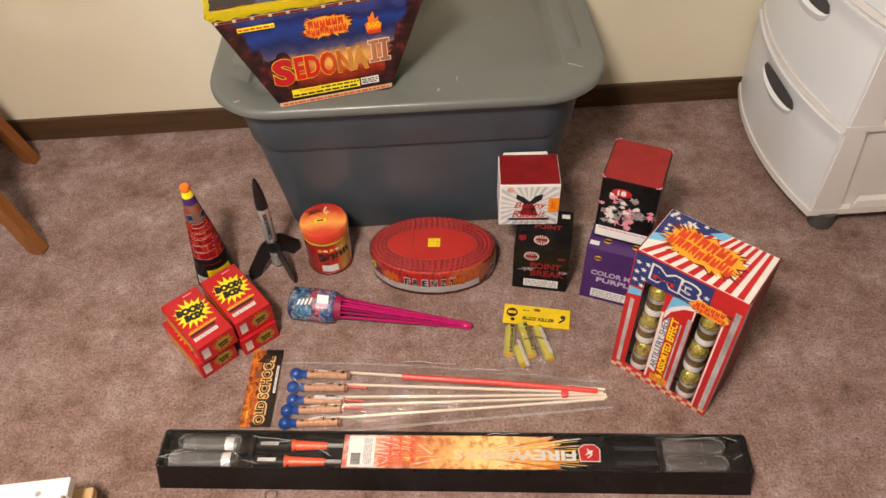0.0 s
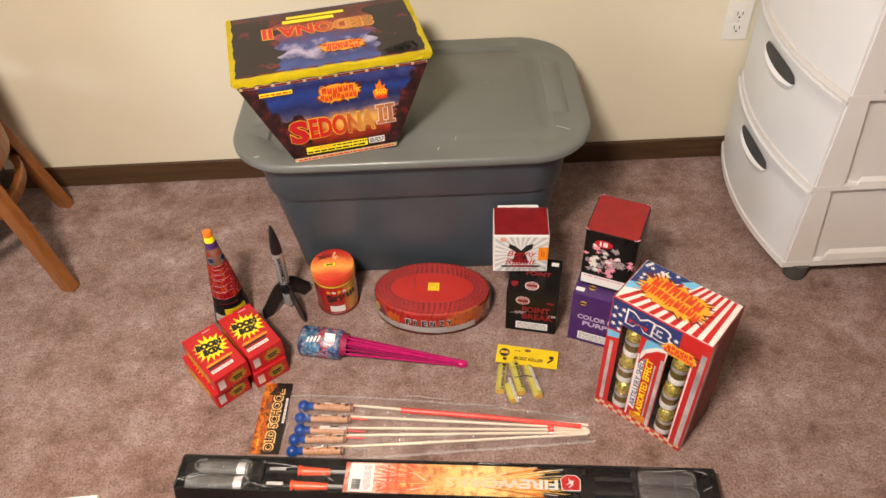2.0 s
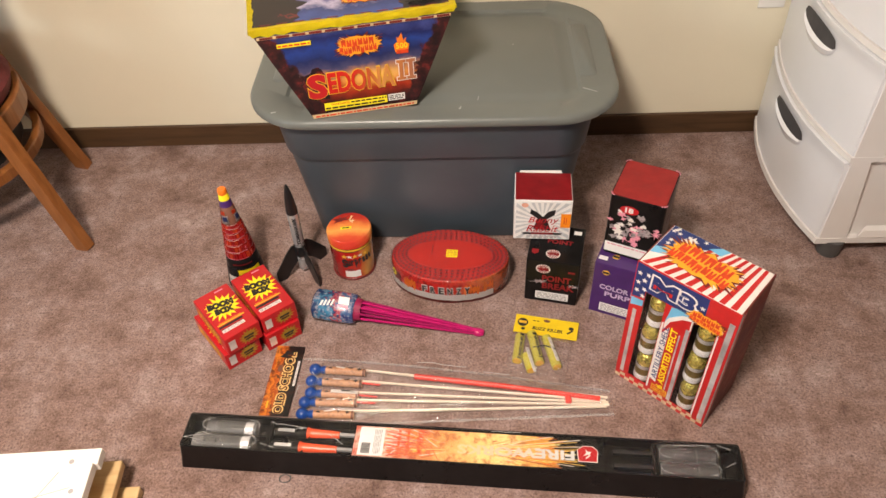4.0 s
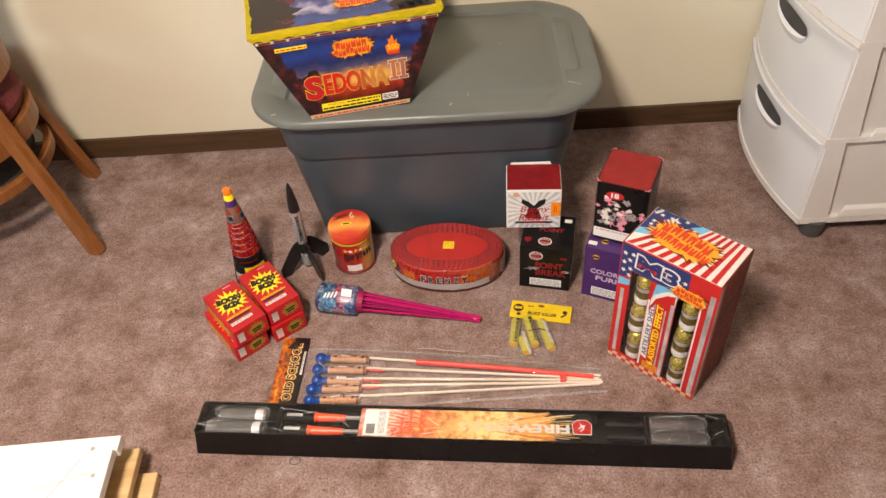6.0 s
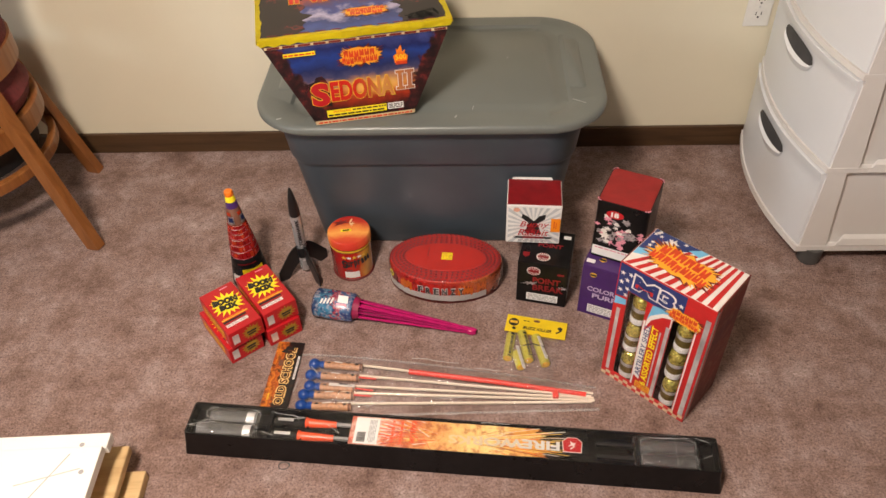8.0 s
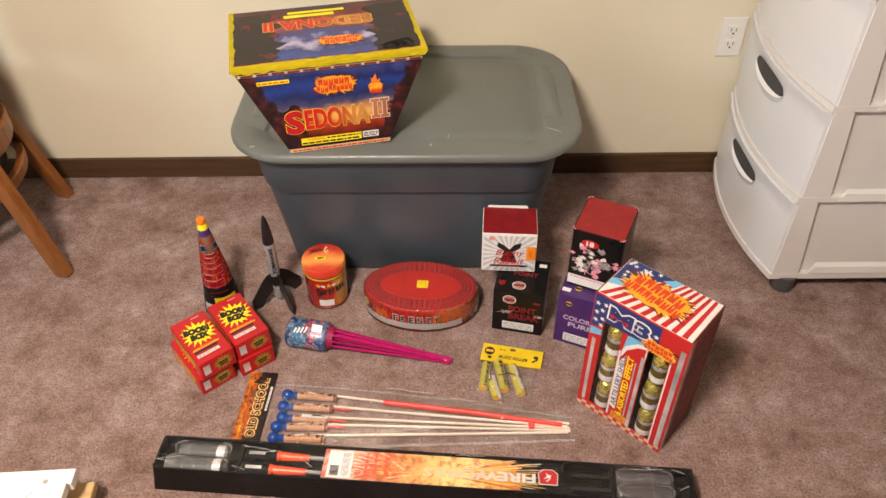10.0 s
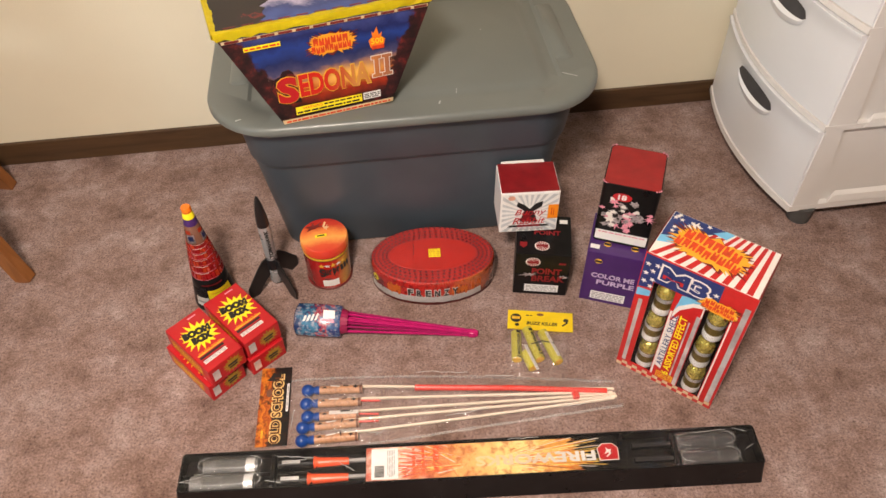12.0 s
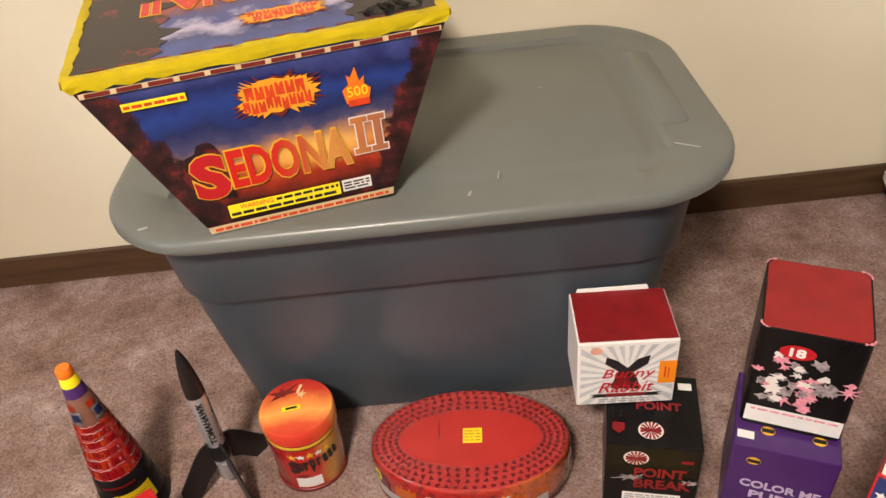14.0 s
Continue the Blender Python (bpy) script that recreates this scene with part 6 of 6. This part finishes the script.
def buzz_pack():
    t = thing("firework_pouch", pose(0.222, 1.204, 0, 0, 0, -13), "small clear pouch of yellow firework tubes with a yellow header card", "firework")
    bm = loft(bmesh.new(), [[(-0.0735, -0.025, 0.004), (0.0735, -0.025, 0.005), (0.0735, 0.025, 0.009), (-0.0735, 0.025, 0.008)], [(-0.0735, -0.025, 0.006), (0.0735, -0.025, 0.007), (0.0735, 0.025, 0.011), (-0.0735, 0.025, 0.010)]])
    part("header_card", bevelled(bm, 0.0006, 1), plain("golden_yellow_card", (0.74, 0.53, 0.012), 0.38, vary=0.1, scale=30), t, "yellow printed header card")
    f = pose(0, 0, 0.0086, 4.5, -0.4, 0)
    lettering("title", t, INK, f, "BUZZ KILLER", 0.02, 0.004, -0.008, 0, 0.0, width=0.070, height=0.0085, bold=0.0006, shear=0.2)
    patch("round_badge", t, INK, f, disc(0.0125, -0.055, 0.004, 20, 0.92))
    patch("badge_word", t, GOLDINK, f, rect(-0.064, -0.046, 0.001, 0.008), lift=0.0005)
    patch("hang_hole", t, CARDBOARD, f, disc(0.008, 0.0, 0.016, 16, 0.45))
    patch("bee_print", t, INK, f, disc(0.006, 0.058, 0.004, 14, 0.8), tilted(rect(-0.008, 0.008, -0.002, 0.002), 40, 0.056, -0.006), disc(0.005, -0.052, -0.014, 12, 0.8))
    text_bars("small_print", t, INK, f, -0.032, -0.018, 0.010, 0.015, 1, 0.0002)
    tubes = ((-0.054, -0.040, -0.050, -0.112, 0.010), (-0.030, -0.028, 0.000, -0.108, 0.011), (0.004, -0.034, 0.040, -0.112, 0.012), (-0.032, -0.092, -0.014, -0.132, 0.0115))
    for k, (xa, ya, xb, yb, z) in enumerate(tubes):
        c = part("tube", pipe(bmesh.new(), [(xa, ya, z), (xb, yb, z)], 0.0112, 18), BUZZ_WRAP, t, "yellow paper firework tube", smooth=False)
        a = math.degrees(math.atan2(yb - ya, xb - xa))
        g = pose((xa + xb) / 2, (ya + yb) / 2, z, 0, 0, a) @ pose(0, 0, 0, -22, 0, 0)
        if k in (0, 1):
            patch("dark_print", c, INK, g @ Matrix.Translation((0, 0, 0.0111)), rect(-0.036, -0.030, -0.0045, 0.0045), rect(0.032, 0.035, -0.0045, 0.0045))
            lettering("title", c, INK, g @ Matrix.Translation((0, 0, 0.0112)), "BUZZ KILLER", 0.01, 0.0, 0.0, 180, 0.0, width=0.056, height=0.006, bold=0.0005)
        else:
            patch("caution_label", c, FLAG_WHITE, g @ Matrix.Translation((0, 0, 0.0112)), rect(-0.034, 0.034, -0.0038, 0.0038))
            text_bars("small_print", c, GREYINK, g @ Matrix.Translation((0, 0, 0.0112)), -0.032, 0.032, -0.003, 0.003, 2, 0.0006)
        d = (Vector((xb, yb, z)) - Vector((xa, ya, z))).normalized()
        e = Vector((xb, yb, z)) + d * 0.0004
        q = d.to_track_quat("Z", "Y").to_matrix().to_4x4()
        part("tube_end", turned([(0.0095, -0.001), (0.0095, 0.0006), (0.004, 0.0002)], 14, Matrix.Translation(e) @ q), GOLDINK, c)
    part("tube_fuse", pipe(bmesh.new(), [(-0.020, -0.075, 0.021), (0.004, -0.066, 0.023), (0.030, -0.070, 0.022)], 0.0016, 6), INK, t)
    bm = crinkled_sheet(-0.074, 0.066, -0.145, -0.024, 0.0012, 0.024, 26, 22, 5, 0.006)
    part("clear_pouch", bm, FILM, t, "crinkled clear plastic pouch", smooth=True)
    return t


buzz_pack()


def stick_rocket_pack():
    t = thing("rocket_pack", pose(0, 0, 0), "clear bag of stick rockets with blue caps and a flame-printed card", "firework")
    # header card
    card = part("header_card", box_bm(-0.032, 0.032, -0.094, 0.094, 0.0, 0.0016, 0.0004), SCHOOL, t, "black and orange flame-printed card")
    card.matrix_local = pose(-0.376, 1.068, 0.004, 0, 1.5, -3.5)
    f = face_top(0.0016)
    for mat, lift, bold, hh in ((plain("cream_gold_ink", (0.74, 0.50, 0.20), 0.4), 0.0, 0.0018, 0.0165), (plain("dark_amber_ink", (0.10, 0.03, 0.006), 0.4), 0.0005, 0.0004, 0.0125)):
        lettering("title", card, mat, f, "OLD SCHOOL", 0.02, 0.006, -0.006, 90, lift, width=0.166, height=hh * 1.5, bold=bold)
    patch("caution_label", card, FLAG_WHITE, f, rect(0.0245, 0.0295, -0.015, 0.052))
    text_bars("small_print", card, GREYINK, f @ pose(0, 0, 0, 0, 0, 90), -0.012, 0.050, -0.029, -0.025, 1, 0.0006)
    patch("hang_hole", card, CARDBOARD, f, disc(0.006, -0.012, 0.030, 14, 1.6))
    patch("cat_print", card, INK, f, [(-0.02, 0.062), (0.006, 0.058), (0.010, 0.084), (0.003, 0.074), (-0.006, 0.082), (-0.012, 0.070)])
    patch("count_bar", card, GOLDINK, f, rect(-0.022, -0.018, -0.075, -0.058))
    # rockets: cap, tube, stick
    rows = ((-0.304, 1.089, -0.190, 1.077, 0.335, 1.004), (-0.308, 1.057, -0.195, 1.047, 0.330, 0.996), (-0.306, 1.026, -0.200, 1.016, 0.335, 0.992), (-0.316, 1.002, -0.202, 0.998, 0.336, 0.986), (-0.318, 0.973, -0.206, 0.968, 0.330, 0.982))
    for k, (x0, y0, x1, y1, x2, y2) in enumerate(rows):
        d = Vector((x1 - x0, y1 - y0, 0))
        a = math.degrees(math.atan2(d.y, d.x))
        r = part("rocket", pipe(bmesh.new(), [(0.022, 0, 0), (0.075, 0, 0), (d.length, 0, 0)], 0.0088, 18), TAN_WRAP, t, "tan printed rocket tube")
        place = pose(x0, y0, 0.0135, 0, 0, a)
        r.matrix_local = place
        part("blue_cap", turned([(0.002, -0.0135), (0.0075, -0.0112), (0.0115, -0.007), (0.0135, 0.0), (0.0115, 0.007), (0.0080, 0.0108), (0.0072, 0.014), (0.0090, 0.017), (0.0092, 0.025)], 22, pose(0, 0, 0, 0, 90, 0)), BLUE_CAP, r, "round blue plastic cap", smooth=True)
        e = place.inverted() @ Vector((x2, y2, 0.0115))
        part("stick", bar(bmesh.new(), [(d.length - 0.03, 0.008, 0.0), (d.length * 0.5 + e.x * 0.5, e.y * 0.5 + 0.004, (e.z) * 0.5), e], 0.0046, 0.0042), STICK, r, "pale wooden stick")
        top = pose(0, 0, 0, -18, 0, 0) @ face_top(0.0090)
        patch("dark_print", r, INK, top, star(6, 0.0075, 0.003, d.length - 0.014, -0.001, 0.8, 0.4, k), tilted(rect(-0.006, 0.006, -0.0012, 0.0012), 25 * k, d.length - 0.034, 0.002), [(0.030, -0.0048), (0.042, -0.0048), (0.036, 0.001)])
        patch("pale_print", r, FLAG_WHITE, top, tilted(rect(-0.010, 0.010, -0.0016, 0.0016), -8 + 5 * k, 0.058, 0.001), lift=0.0004)
        part("brown_band", pipe(bmesh.new(), [(d.length - 0.006, 0, 0), (d.length - 0.001, 0, 0)], 0.0091, 18), CARDBOARD, r)
        if k in (1, 2, 3):
            part("fuse", pipe(bmesh.new(), [(d.length - 0.004, 0.001, 0.003), (d.length + 0.04, -0.001, 0.002)], 0.0022, 8), RED_TUBE, r)
        if k == 2:
            patch("price_label", r, FLAG_WHITE, pose(0, 0, 0, -20, 0, 0) @ face_top(0.0090), rect(0.045, 0.105, -0.0055, 0.0055))
            patch("label_gap", r, INK, pose(0, 0, 0, -20, 0, 0) @ face_top(0.0096), rect(0.068, 0.088, 0.001, 0.0055))
    part("red_sleeve", pipe(bmesh.new(), [(-0.080, 1.063, 0.017), (0.12, 1.034, 0.016), (0.318, 1.000, 0.014)], 0.0066, 14, 0.85), RED_TUBE, t, "long red plastic sleeve")
    part("red_clip", box_bm(0.244, 0.257, 0.989, 1.006, 0.006, 0.022, 0.002), RED_TUBE, t)
    bm = crinkled_sheet(-0.345, 0.350, 0.945, 1.125, 0.0012, 0.024, 90, 26, 9, 0.007, lambda s: (0.948 + 0.020 * s, 1.126 - 0.100 * s ** 1.4))
    for k, (a, b) in enumerate((((-0.345, 1.124), (0.345, 1.030)), ((-0.345, 0.949), (0.345, 0.967)))):
        strip = bmesh.new()
        rows = []
        for i in range(61):
            s = i / 60
            y = (1.126 - 0.100 * s ** 1.4) if k == 0 else 0.948 + 0.020 * s
            x = a[0] + (b[0] - a[0]) * s
            w = 0.0035 + 0.002 * noise.noise((x * 30, k, 4))
            lift = 0.0032 + 0.002 * noise.noise((x * 22, k * 5, 1))
            rows.append([strip.verts.new((x, y - w, lift)), strip.verts.new((x, y + w, max(0.0012, lift - 0.001)))])
        for p, q in zip(rows, rows[1:]):
            strip.faces.new((p[0], q[0], q[1], p[1]))
        part("bag_hem", strip, HEM, t, "folded bag hem, milky for the highlight along it", smooth=True)
    bag = part("clear_bag", bm, FILM, t, "long crinkled clear plastic bag", smooth=True)
    for k, (x, y, a, n) in enumerate(((-0.205, 0.972, -12, 0.080), (-0.150, 0.968, 24, 0.045), (-0.02, 1.088, -9, 0.110), (0.10, 1.062, -9, 0.060), (0.02, 0.985, 4, 0.090), (-0.335, 1.020, 80, 0.040), (-0.298, 1.062, -50, 0.030), (0.24, 0.970, 2, 0.050))):
        crease_glint(bag, x, y, 0.0255, a, n, 70 + k, 0.0006)
    return t


stick_rocket_pack()


def long_rocket_box():
    t = thing("long_rocket_box", pose(0.009, 0.861, 0, 0, 0, -4.75), "long black tray of large rockets sealed under clear film", "firework")
    L, W, H, th = 0.549, 0.0395, 0.067, 0.0035
    bm = bmesh.new()
    rings = [rounded_rect(L - k, W - k, 0.006, z, 4) for k, z in ((-0.008, 0.0), (-0.010, 0.002), (-0.005, 0.03), (0.0, H), (th, H), (th + 0.002, 0.044))]
    part("tray", bevelled(loft(bm, rings), 0.0, 1), BLACK, t, "glossy black plastic tray", smooth=True)
    # dividers and recess shelves
    for x0, x1 in ((-0.372, -0.362), (0.392, 0.400), (0.516, 0.524)):
        part("divider", box_bm(x0, x1, -W + 0.006, W - 0.006, 0.040, H - 0.004, 0.002), BLACK, t)
    part("divider", box_bm(-L + 0.008, -0.373, -0.002, 0.002, 0.040, 0.058, 0.001), BLACK, t)
    # two large rockets: grey head, body, coral nozzle and stick
    for y in (-0.0165, 0.0165):
        dx = -0.020 if y < 0 else 0.0
        r = part("rocket", pipe(bmesh.new(), [(-0.500 + dx, y, 0.047), (-0.397 + dx * 0.3, y, 0.047)], 0.0172, 24), GREY_TUBE, t, "grey printed rocket head", )
        part("head_label", pipe(bmesh.new(), [(-0.420, y, 0.0474), (-0.403, y, 0.0474)], 0.0174, 24), SILVER, r)
        text_bars("small_print", r, FOOT, Matrix.Translation((0, y, 0.0643)), -0.476 + dx, -0.424, -0.008, 0.008, 4, 0.0)
        part("rocket_body", pipe(bmesh.new(), [(-0.360, y, 0.047), (-0.285 + dx * 0.4, y, 0.047)], 0.0125, 18), BLACK, r)
        part("nozzle", pipe(bmesh.new(), [(-0.292 + dx * 0.5, y, 0.051), (-0.284 + dx * 0.5, y, 0.051), (-0.226, y, 0.051)], 0.0125, 20, 0.55), CORAL, r, "coral plastic nozzle cone")
        part("stick", bar(bmesh.new(), [(-0.228, y, 0.052), (-0.10, y, 0.050)], 0.006, 0.006), GREYINK, r)
        part("stick", bar(bmesh.new(), [(0.318, y * 0.9, 0.052), (0.395, y * 0.9, 0.052)], 0.008, 0.008), BLACK_MATT, r)
        part("rocket_tail", pipe(bmesh.new(), [(0.404, y, 0.047), (0.512, y, 0.047)], 0.0168, 24), plain("dark_grey_tube", (0.055, 0.055, 0.058), 0.35, 0.2), r)
        # thin lighter ring added where the blister has highlights
        part("tail_glint_ring", pipe(bmesh.new(), [(0.4755, y, 0.0472), (0.4775, y, 0.0472)], 0.0171, 24), GREY_TUBE, r)
        # pale patch painted in for a reflection on the film
        patch("film_reflection", r, SILVER, Matrix.Translation((0, y, 0.0595)), rect(-0.352, -0.318, -0.004, 0.003))
        for x0, x1, name in ((-0.512 + dx * 0.5, -0.386, "blister"), (0.402, 0.520, "blister")):
            hx, mx = (x1 - x0) / 2, (x0 + x1) / 2
            shell = loft(bmesh.new(), [rounded_rect(hx - k, 0.0182 - k * 0.5, 0.006, z, 5, mx, y) for k, z in ((0.0, 0.046), (0.001, 0.060), (0.006, 0.0652), (0.012, 0.0658))], False, True)
            b = part(name, shell, BLISTER, t, "clear moulded blister", smooth=True)
            # milky arcs put in for the highlights on the moulded edges
            for ex, sx in ((x0 + 0.006, 1), (x1 - 0.006, -1)):
                arc = [(ex + sx * (0.030 * (1 - math.sin(a)) - 0.003), y + 0.0150 * math.cos(a), 0.0655) for a in [math.pi * k / 12 for k in range(1, 12)]]
                part("blister_edge_glint", pipe(bmesh.new(), arc, 0.0007, 6), HEM, b, "pale line for the highlight on a bent clear plastic edge", smooth=True)
    # printed card under the film
    card = part("printed_card", box_bm(-0.193, 0.300, -W + 0.0045, W - 0.0045, 0.0610, 0.0630, 0.0006), BLACK, t, "black card with a burst of sparks")
    f = face_top(0.0630)
    fire_end = [(0.13, 0.0335), (0.03, 0.0335), (-0.192, 0.0335), (-0.192, -0.0335), (0.06, -0.0335), (0.16, -0.0335)]
    rng = random.Random(15)
    tips = []
    for i in range(17):
        v = -0.032 + 0.064 * i / 16
        tips.append((0.195 + (0.045 - 0.9 * abs(v + 0.012)) * (1 if i % 2 else 0.1) + rng.uniform(-0.012, 0.012), v))
    outline = [(-0.192, -0.0335), (0.165, -0.0335)] + tips + [(0.10, 0.0335), (-0.192, 0.0335)]
    patch("spark_print", card, FIRE, f, outline, label="orange and gold burst of sparks")
    bunch = {m: bmesh.new() for m in (SPARK, FLAG_WHITE, ORANGE, YELLOW_SPARK, DEEP_SPARK)}
    for i in range(440):
        side = rng.choice((-1, 1, 1))
        a = rng.uniform(-62, 62)
        r0, r1 = sorted((rng.uniform(0.03, 0.17), rng.uniform(0.06, 0.24)))
        c, s = math.cos(radians(a)), math.sin(radians(a))
        p, q = (0.03 + side * r0 * c, -0.006 + r0 * s * 0.6), (0.03 + side * r1 * c, -0.006 + r1 * s * 0.6)
        if max(abs(p[1]), abs(q[1])) < 0.0335 and -0.15 < q[0] < 0.262:
            w = rng.uniform(0.0003, 0.0009)
            slab(bunch[(SPARK, FLAG_WHITE, YELLOW_SPARK, ORANGE, SPARK, DEEP_SPARK)[i % 6]], f, [p, (q[0], q[1] - w), (q[0] + side * 0.004, q[1]), (q[0], q[1] + w)], 0.0003 + 0.000002 * i, 0.0003)
    for mat, bm in bunch.items():
        tagged(part("spark_streaks", bm, mat, card, "thin printed spark streaks"), kind="stuff")
    for i in range(64):
        a, r0 = rng.uniform(-48, 48), rng.uniform(0.06, 0.14)
        r1 = r0 + rng.uniform(0.02, 0.07)
        c, s = math.cos(radians(a)), math.sin(radians(a)) * 0.5
        p, q = (0.0 - r0 * c, r0 * s), (0.0 - r1 * c, r1 * s)
        if abs(q[1]) < 0.033 and q[0] > -0.190:
            patch("spark_streak", card, (CORAL, FLAG_WHITE, RED, CORAL)[i % 4], f, [p, (q[0], q[1] - 0.0009), (q[0] - 0.003, q[1]), (q[0], q[1] + 0.0009)], lift=0.0003 + 0.00001 * i)
    for i in range(22):
        u = rng.uniform(-0.185, -0.02)
        patch("spark_streak", card, (FLAG_WHITE, CORAL, SPARK)[i % 3], f, tilted(rect(-0.016, 0.016, -0.0006, 0.0006), rng.uniform(-60, 60), u, rng.uniform(-0.018, 0.018)), lift=0.0003 + 0.00002 * i)
    pale = printed("silver_to_gold_letters", "X", 0.02, 0.25, [(0.0, (0.78, 0.56, 0.30)), (0.4, (0.62, 0.52, 0.38)), (0.7, (0.60, 0.58, 0.54)), (1.0, (0.66, 0.66, 0.66))], 0.05, 40, 0.35)
    lettering("title", card, pale, f, "FIREWORKS", 0.03, 0.128, -0.006, 180, 0.0020, width=0.228, height=0.021, bold=0.0010)
    lettering("brand_line", card, CORAL, f, "CAELUM", 0.02, -0.060, 0.004, -90, 0.0016, width=0.052, height=0.011, bold=0.0006)
    for k, u in enumerate((-0.084, -0.102)):
        text_bars("small_print", card, CORAL, f @ pose(u, 0, 0, 0, 0, -90), -0.028, 0.026, -0.005, 0.005, 1, 0.0014, 30 + k)
    patch("barcode_label", card, WHITE, f, rect(-0.182, -0.132, -0.032, 0.030), lift=0.0016, label="white bar-code label")
    bars = []
    v = -0.028
    while v < -0.004:
        b = rng.uniform(0.0006, 0.0018)
        bars.append(rect(-0.176, -0.158, v, v + b))
        v += b + rng.uniform(0.0006, 0.0014)
    patch("bar_code", card, INK, f, *bars, lift=0.0022)
    text_bars("small_print", card, GREYINK, f @ pose(-0.145, 0, 0, 0, 0, -90), -0.026, 0.028, -0.008, 0.008, 5, 0.0022, 33)
    patch("shield_logo", card, FLAG_WHITE, f, [(0.249, -0.017), (0.286, -0.017), (0.288, 0.008), (0.278, 0.018), (0.258, 0.018), (0.247, 0.008)], lift=0.0004)
    patch("shield_logo", card, RED, f, [(0.2505, -0.0155), (0.2845, -0.0155), (0.2865, 0.0075), (0.2772, 0.0165), (0.2588, 0.0165), (0.2485, 0.0075)], lift=0.0009)
    patch("shield_logo", card, FLAG_WHITE, f, star(4, 0.010, 0.003, 0.268, 0.001, 1.1, 0.4, 3, 30), tilted(rect(-0.006, 0.006, -0.0012, 0.0012), 40, 0.268, -0.006), lift=0.0014)
    # clear film over the tray, dipping a little between the rims and puckered near the blisters
    pull = lambda x: max(math.exp(-((x - c) / r) ** 2) for c, r in ((-0.515, 0.03), (-0.345, 0.04), (-0.245, 0.02), (0.395, 0.025), (0.505, 0.035)))
    bm = bmesh.new()
    rows = []
    n, q = 220, 14
    for i in range(n + 1):
        row = []
        for j in range(q + 1):
            x = -L + 0.001 + (2 * L - 0.002) * i / n
            y = -W + 0.001 + (2 * W - 0.002) * j / q
            e = min(1, 5 * min(j, q - j) / q) * min(1, 30 * min(i, n - i) / n)
            row.append(bm.verts.new((x, y, H + 0.0008 + e * (-0.0010 + 0.0022 * noise.noise((x * 14, y * 40, 3)) + (0.0010 + 0.0052 * pull(x)) * noise.noise((x * 34, y * 75, 7))))))
        rows.append(row)
    for a, b in zip(rows, rows[1:]):
        for j in range(q):
            bm.faces.new((a[j], b[j], b[j + 1], a[j + 1]))
    for ob in t.children:
        if not ob.name.startswith("tray"):
            ob.matrix_local = Matrix.Translation((-0.009, 0, 0)) @ ob.matrix_local
    film = part("clear_film", bm, TRAY_FILM, t, "taut clear plastic film", smooth=True)
    for k, (x, y, a, n) in enumerate(((-0.520, -0.012, 12, 0.060), (-0.528, -0.020, -8, 0.034), (-0.340, 0.022, -6, 0.070), (-0.325, 0.014, 9, 0.050), (-0.236, -0.004, -32, 0.034), (-0.372, -0.026, -14, 0.030), (0.458, 0.030, 4, 0.070), (0.520, 0.030, -20, 0.026), (0.528, -0.006, 30, 0.022), (0.10, 0.036, 1, 0.060))):
        crease_glint(film, x, y, H + 0.0006, a, n, 50 + k)
    return t


long_rocket_box()


def wire_loop():
    t = thing("wire_loop", pose(-0.334, 0.829, 0), "small dark curl of wire lying on the carpet", "wire")
    pts = [(0.011 * math.cos(a) * (1 + 0.12 * a / 6), 0.009 * math.sin(a), 0.0012 + 0.0004 * a) for a in [0.1 + 0.42 * i for i in range(17)]]
    part("strand", pipe(bmesh.new(), pts, 0.0010, 8), FOOT, t)
    return t


wire_loop()
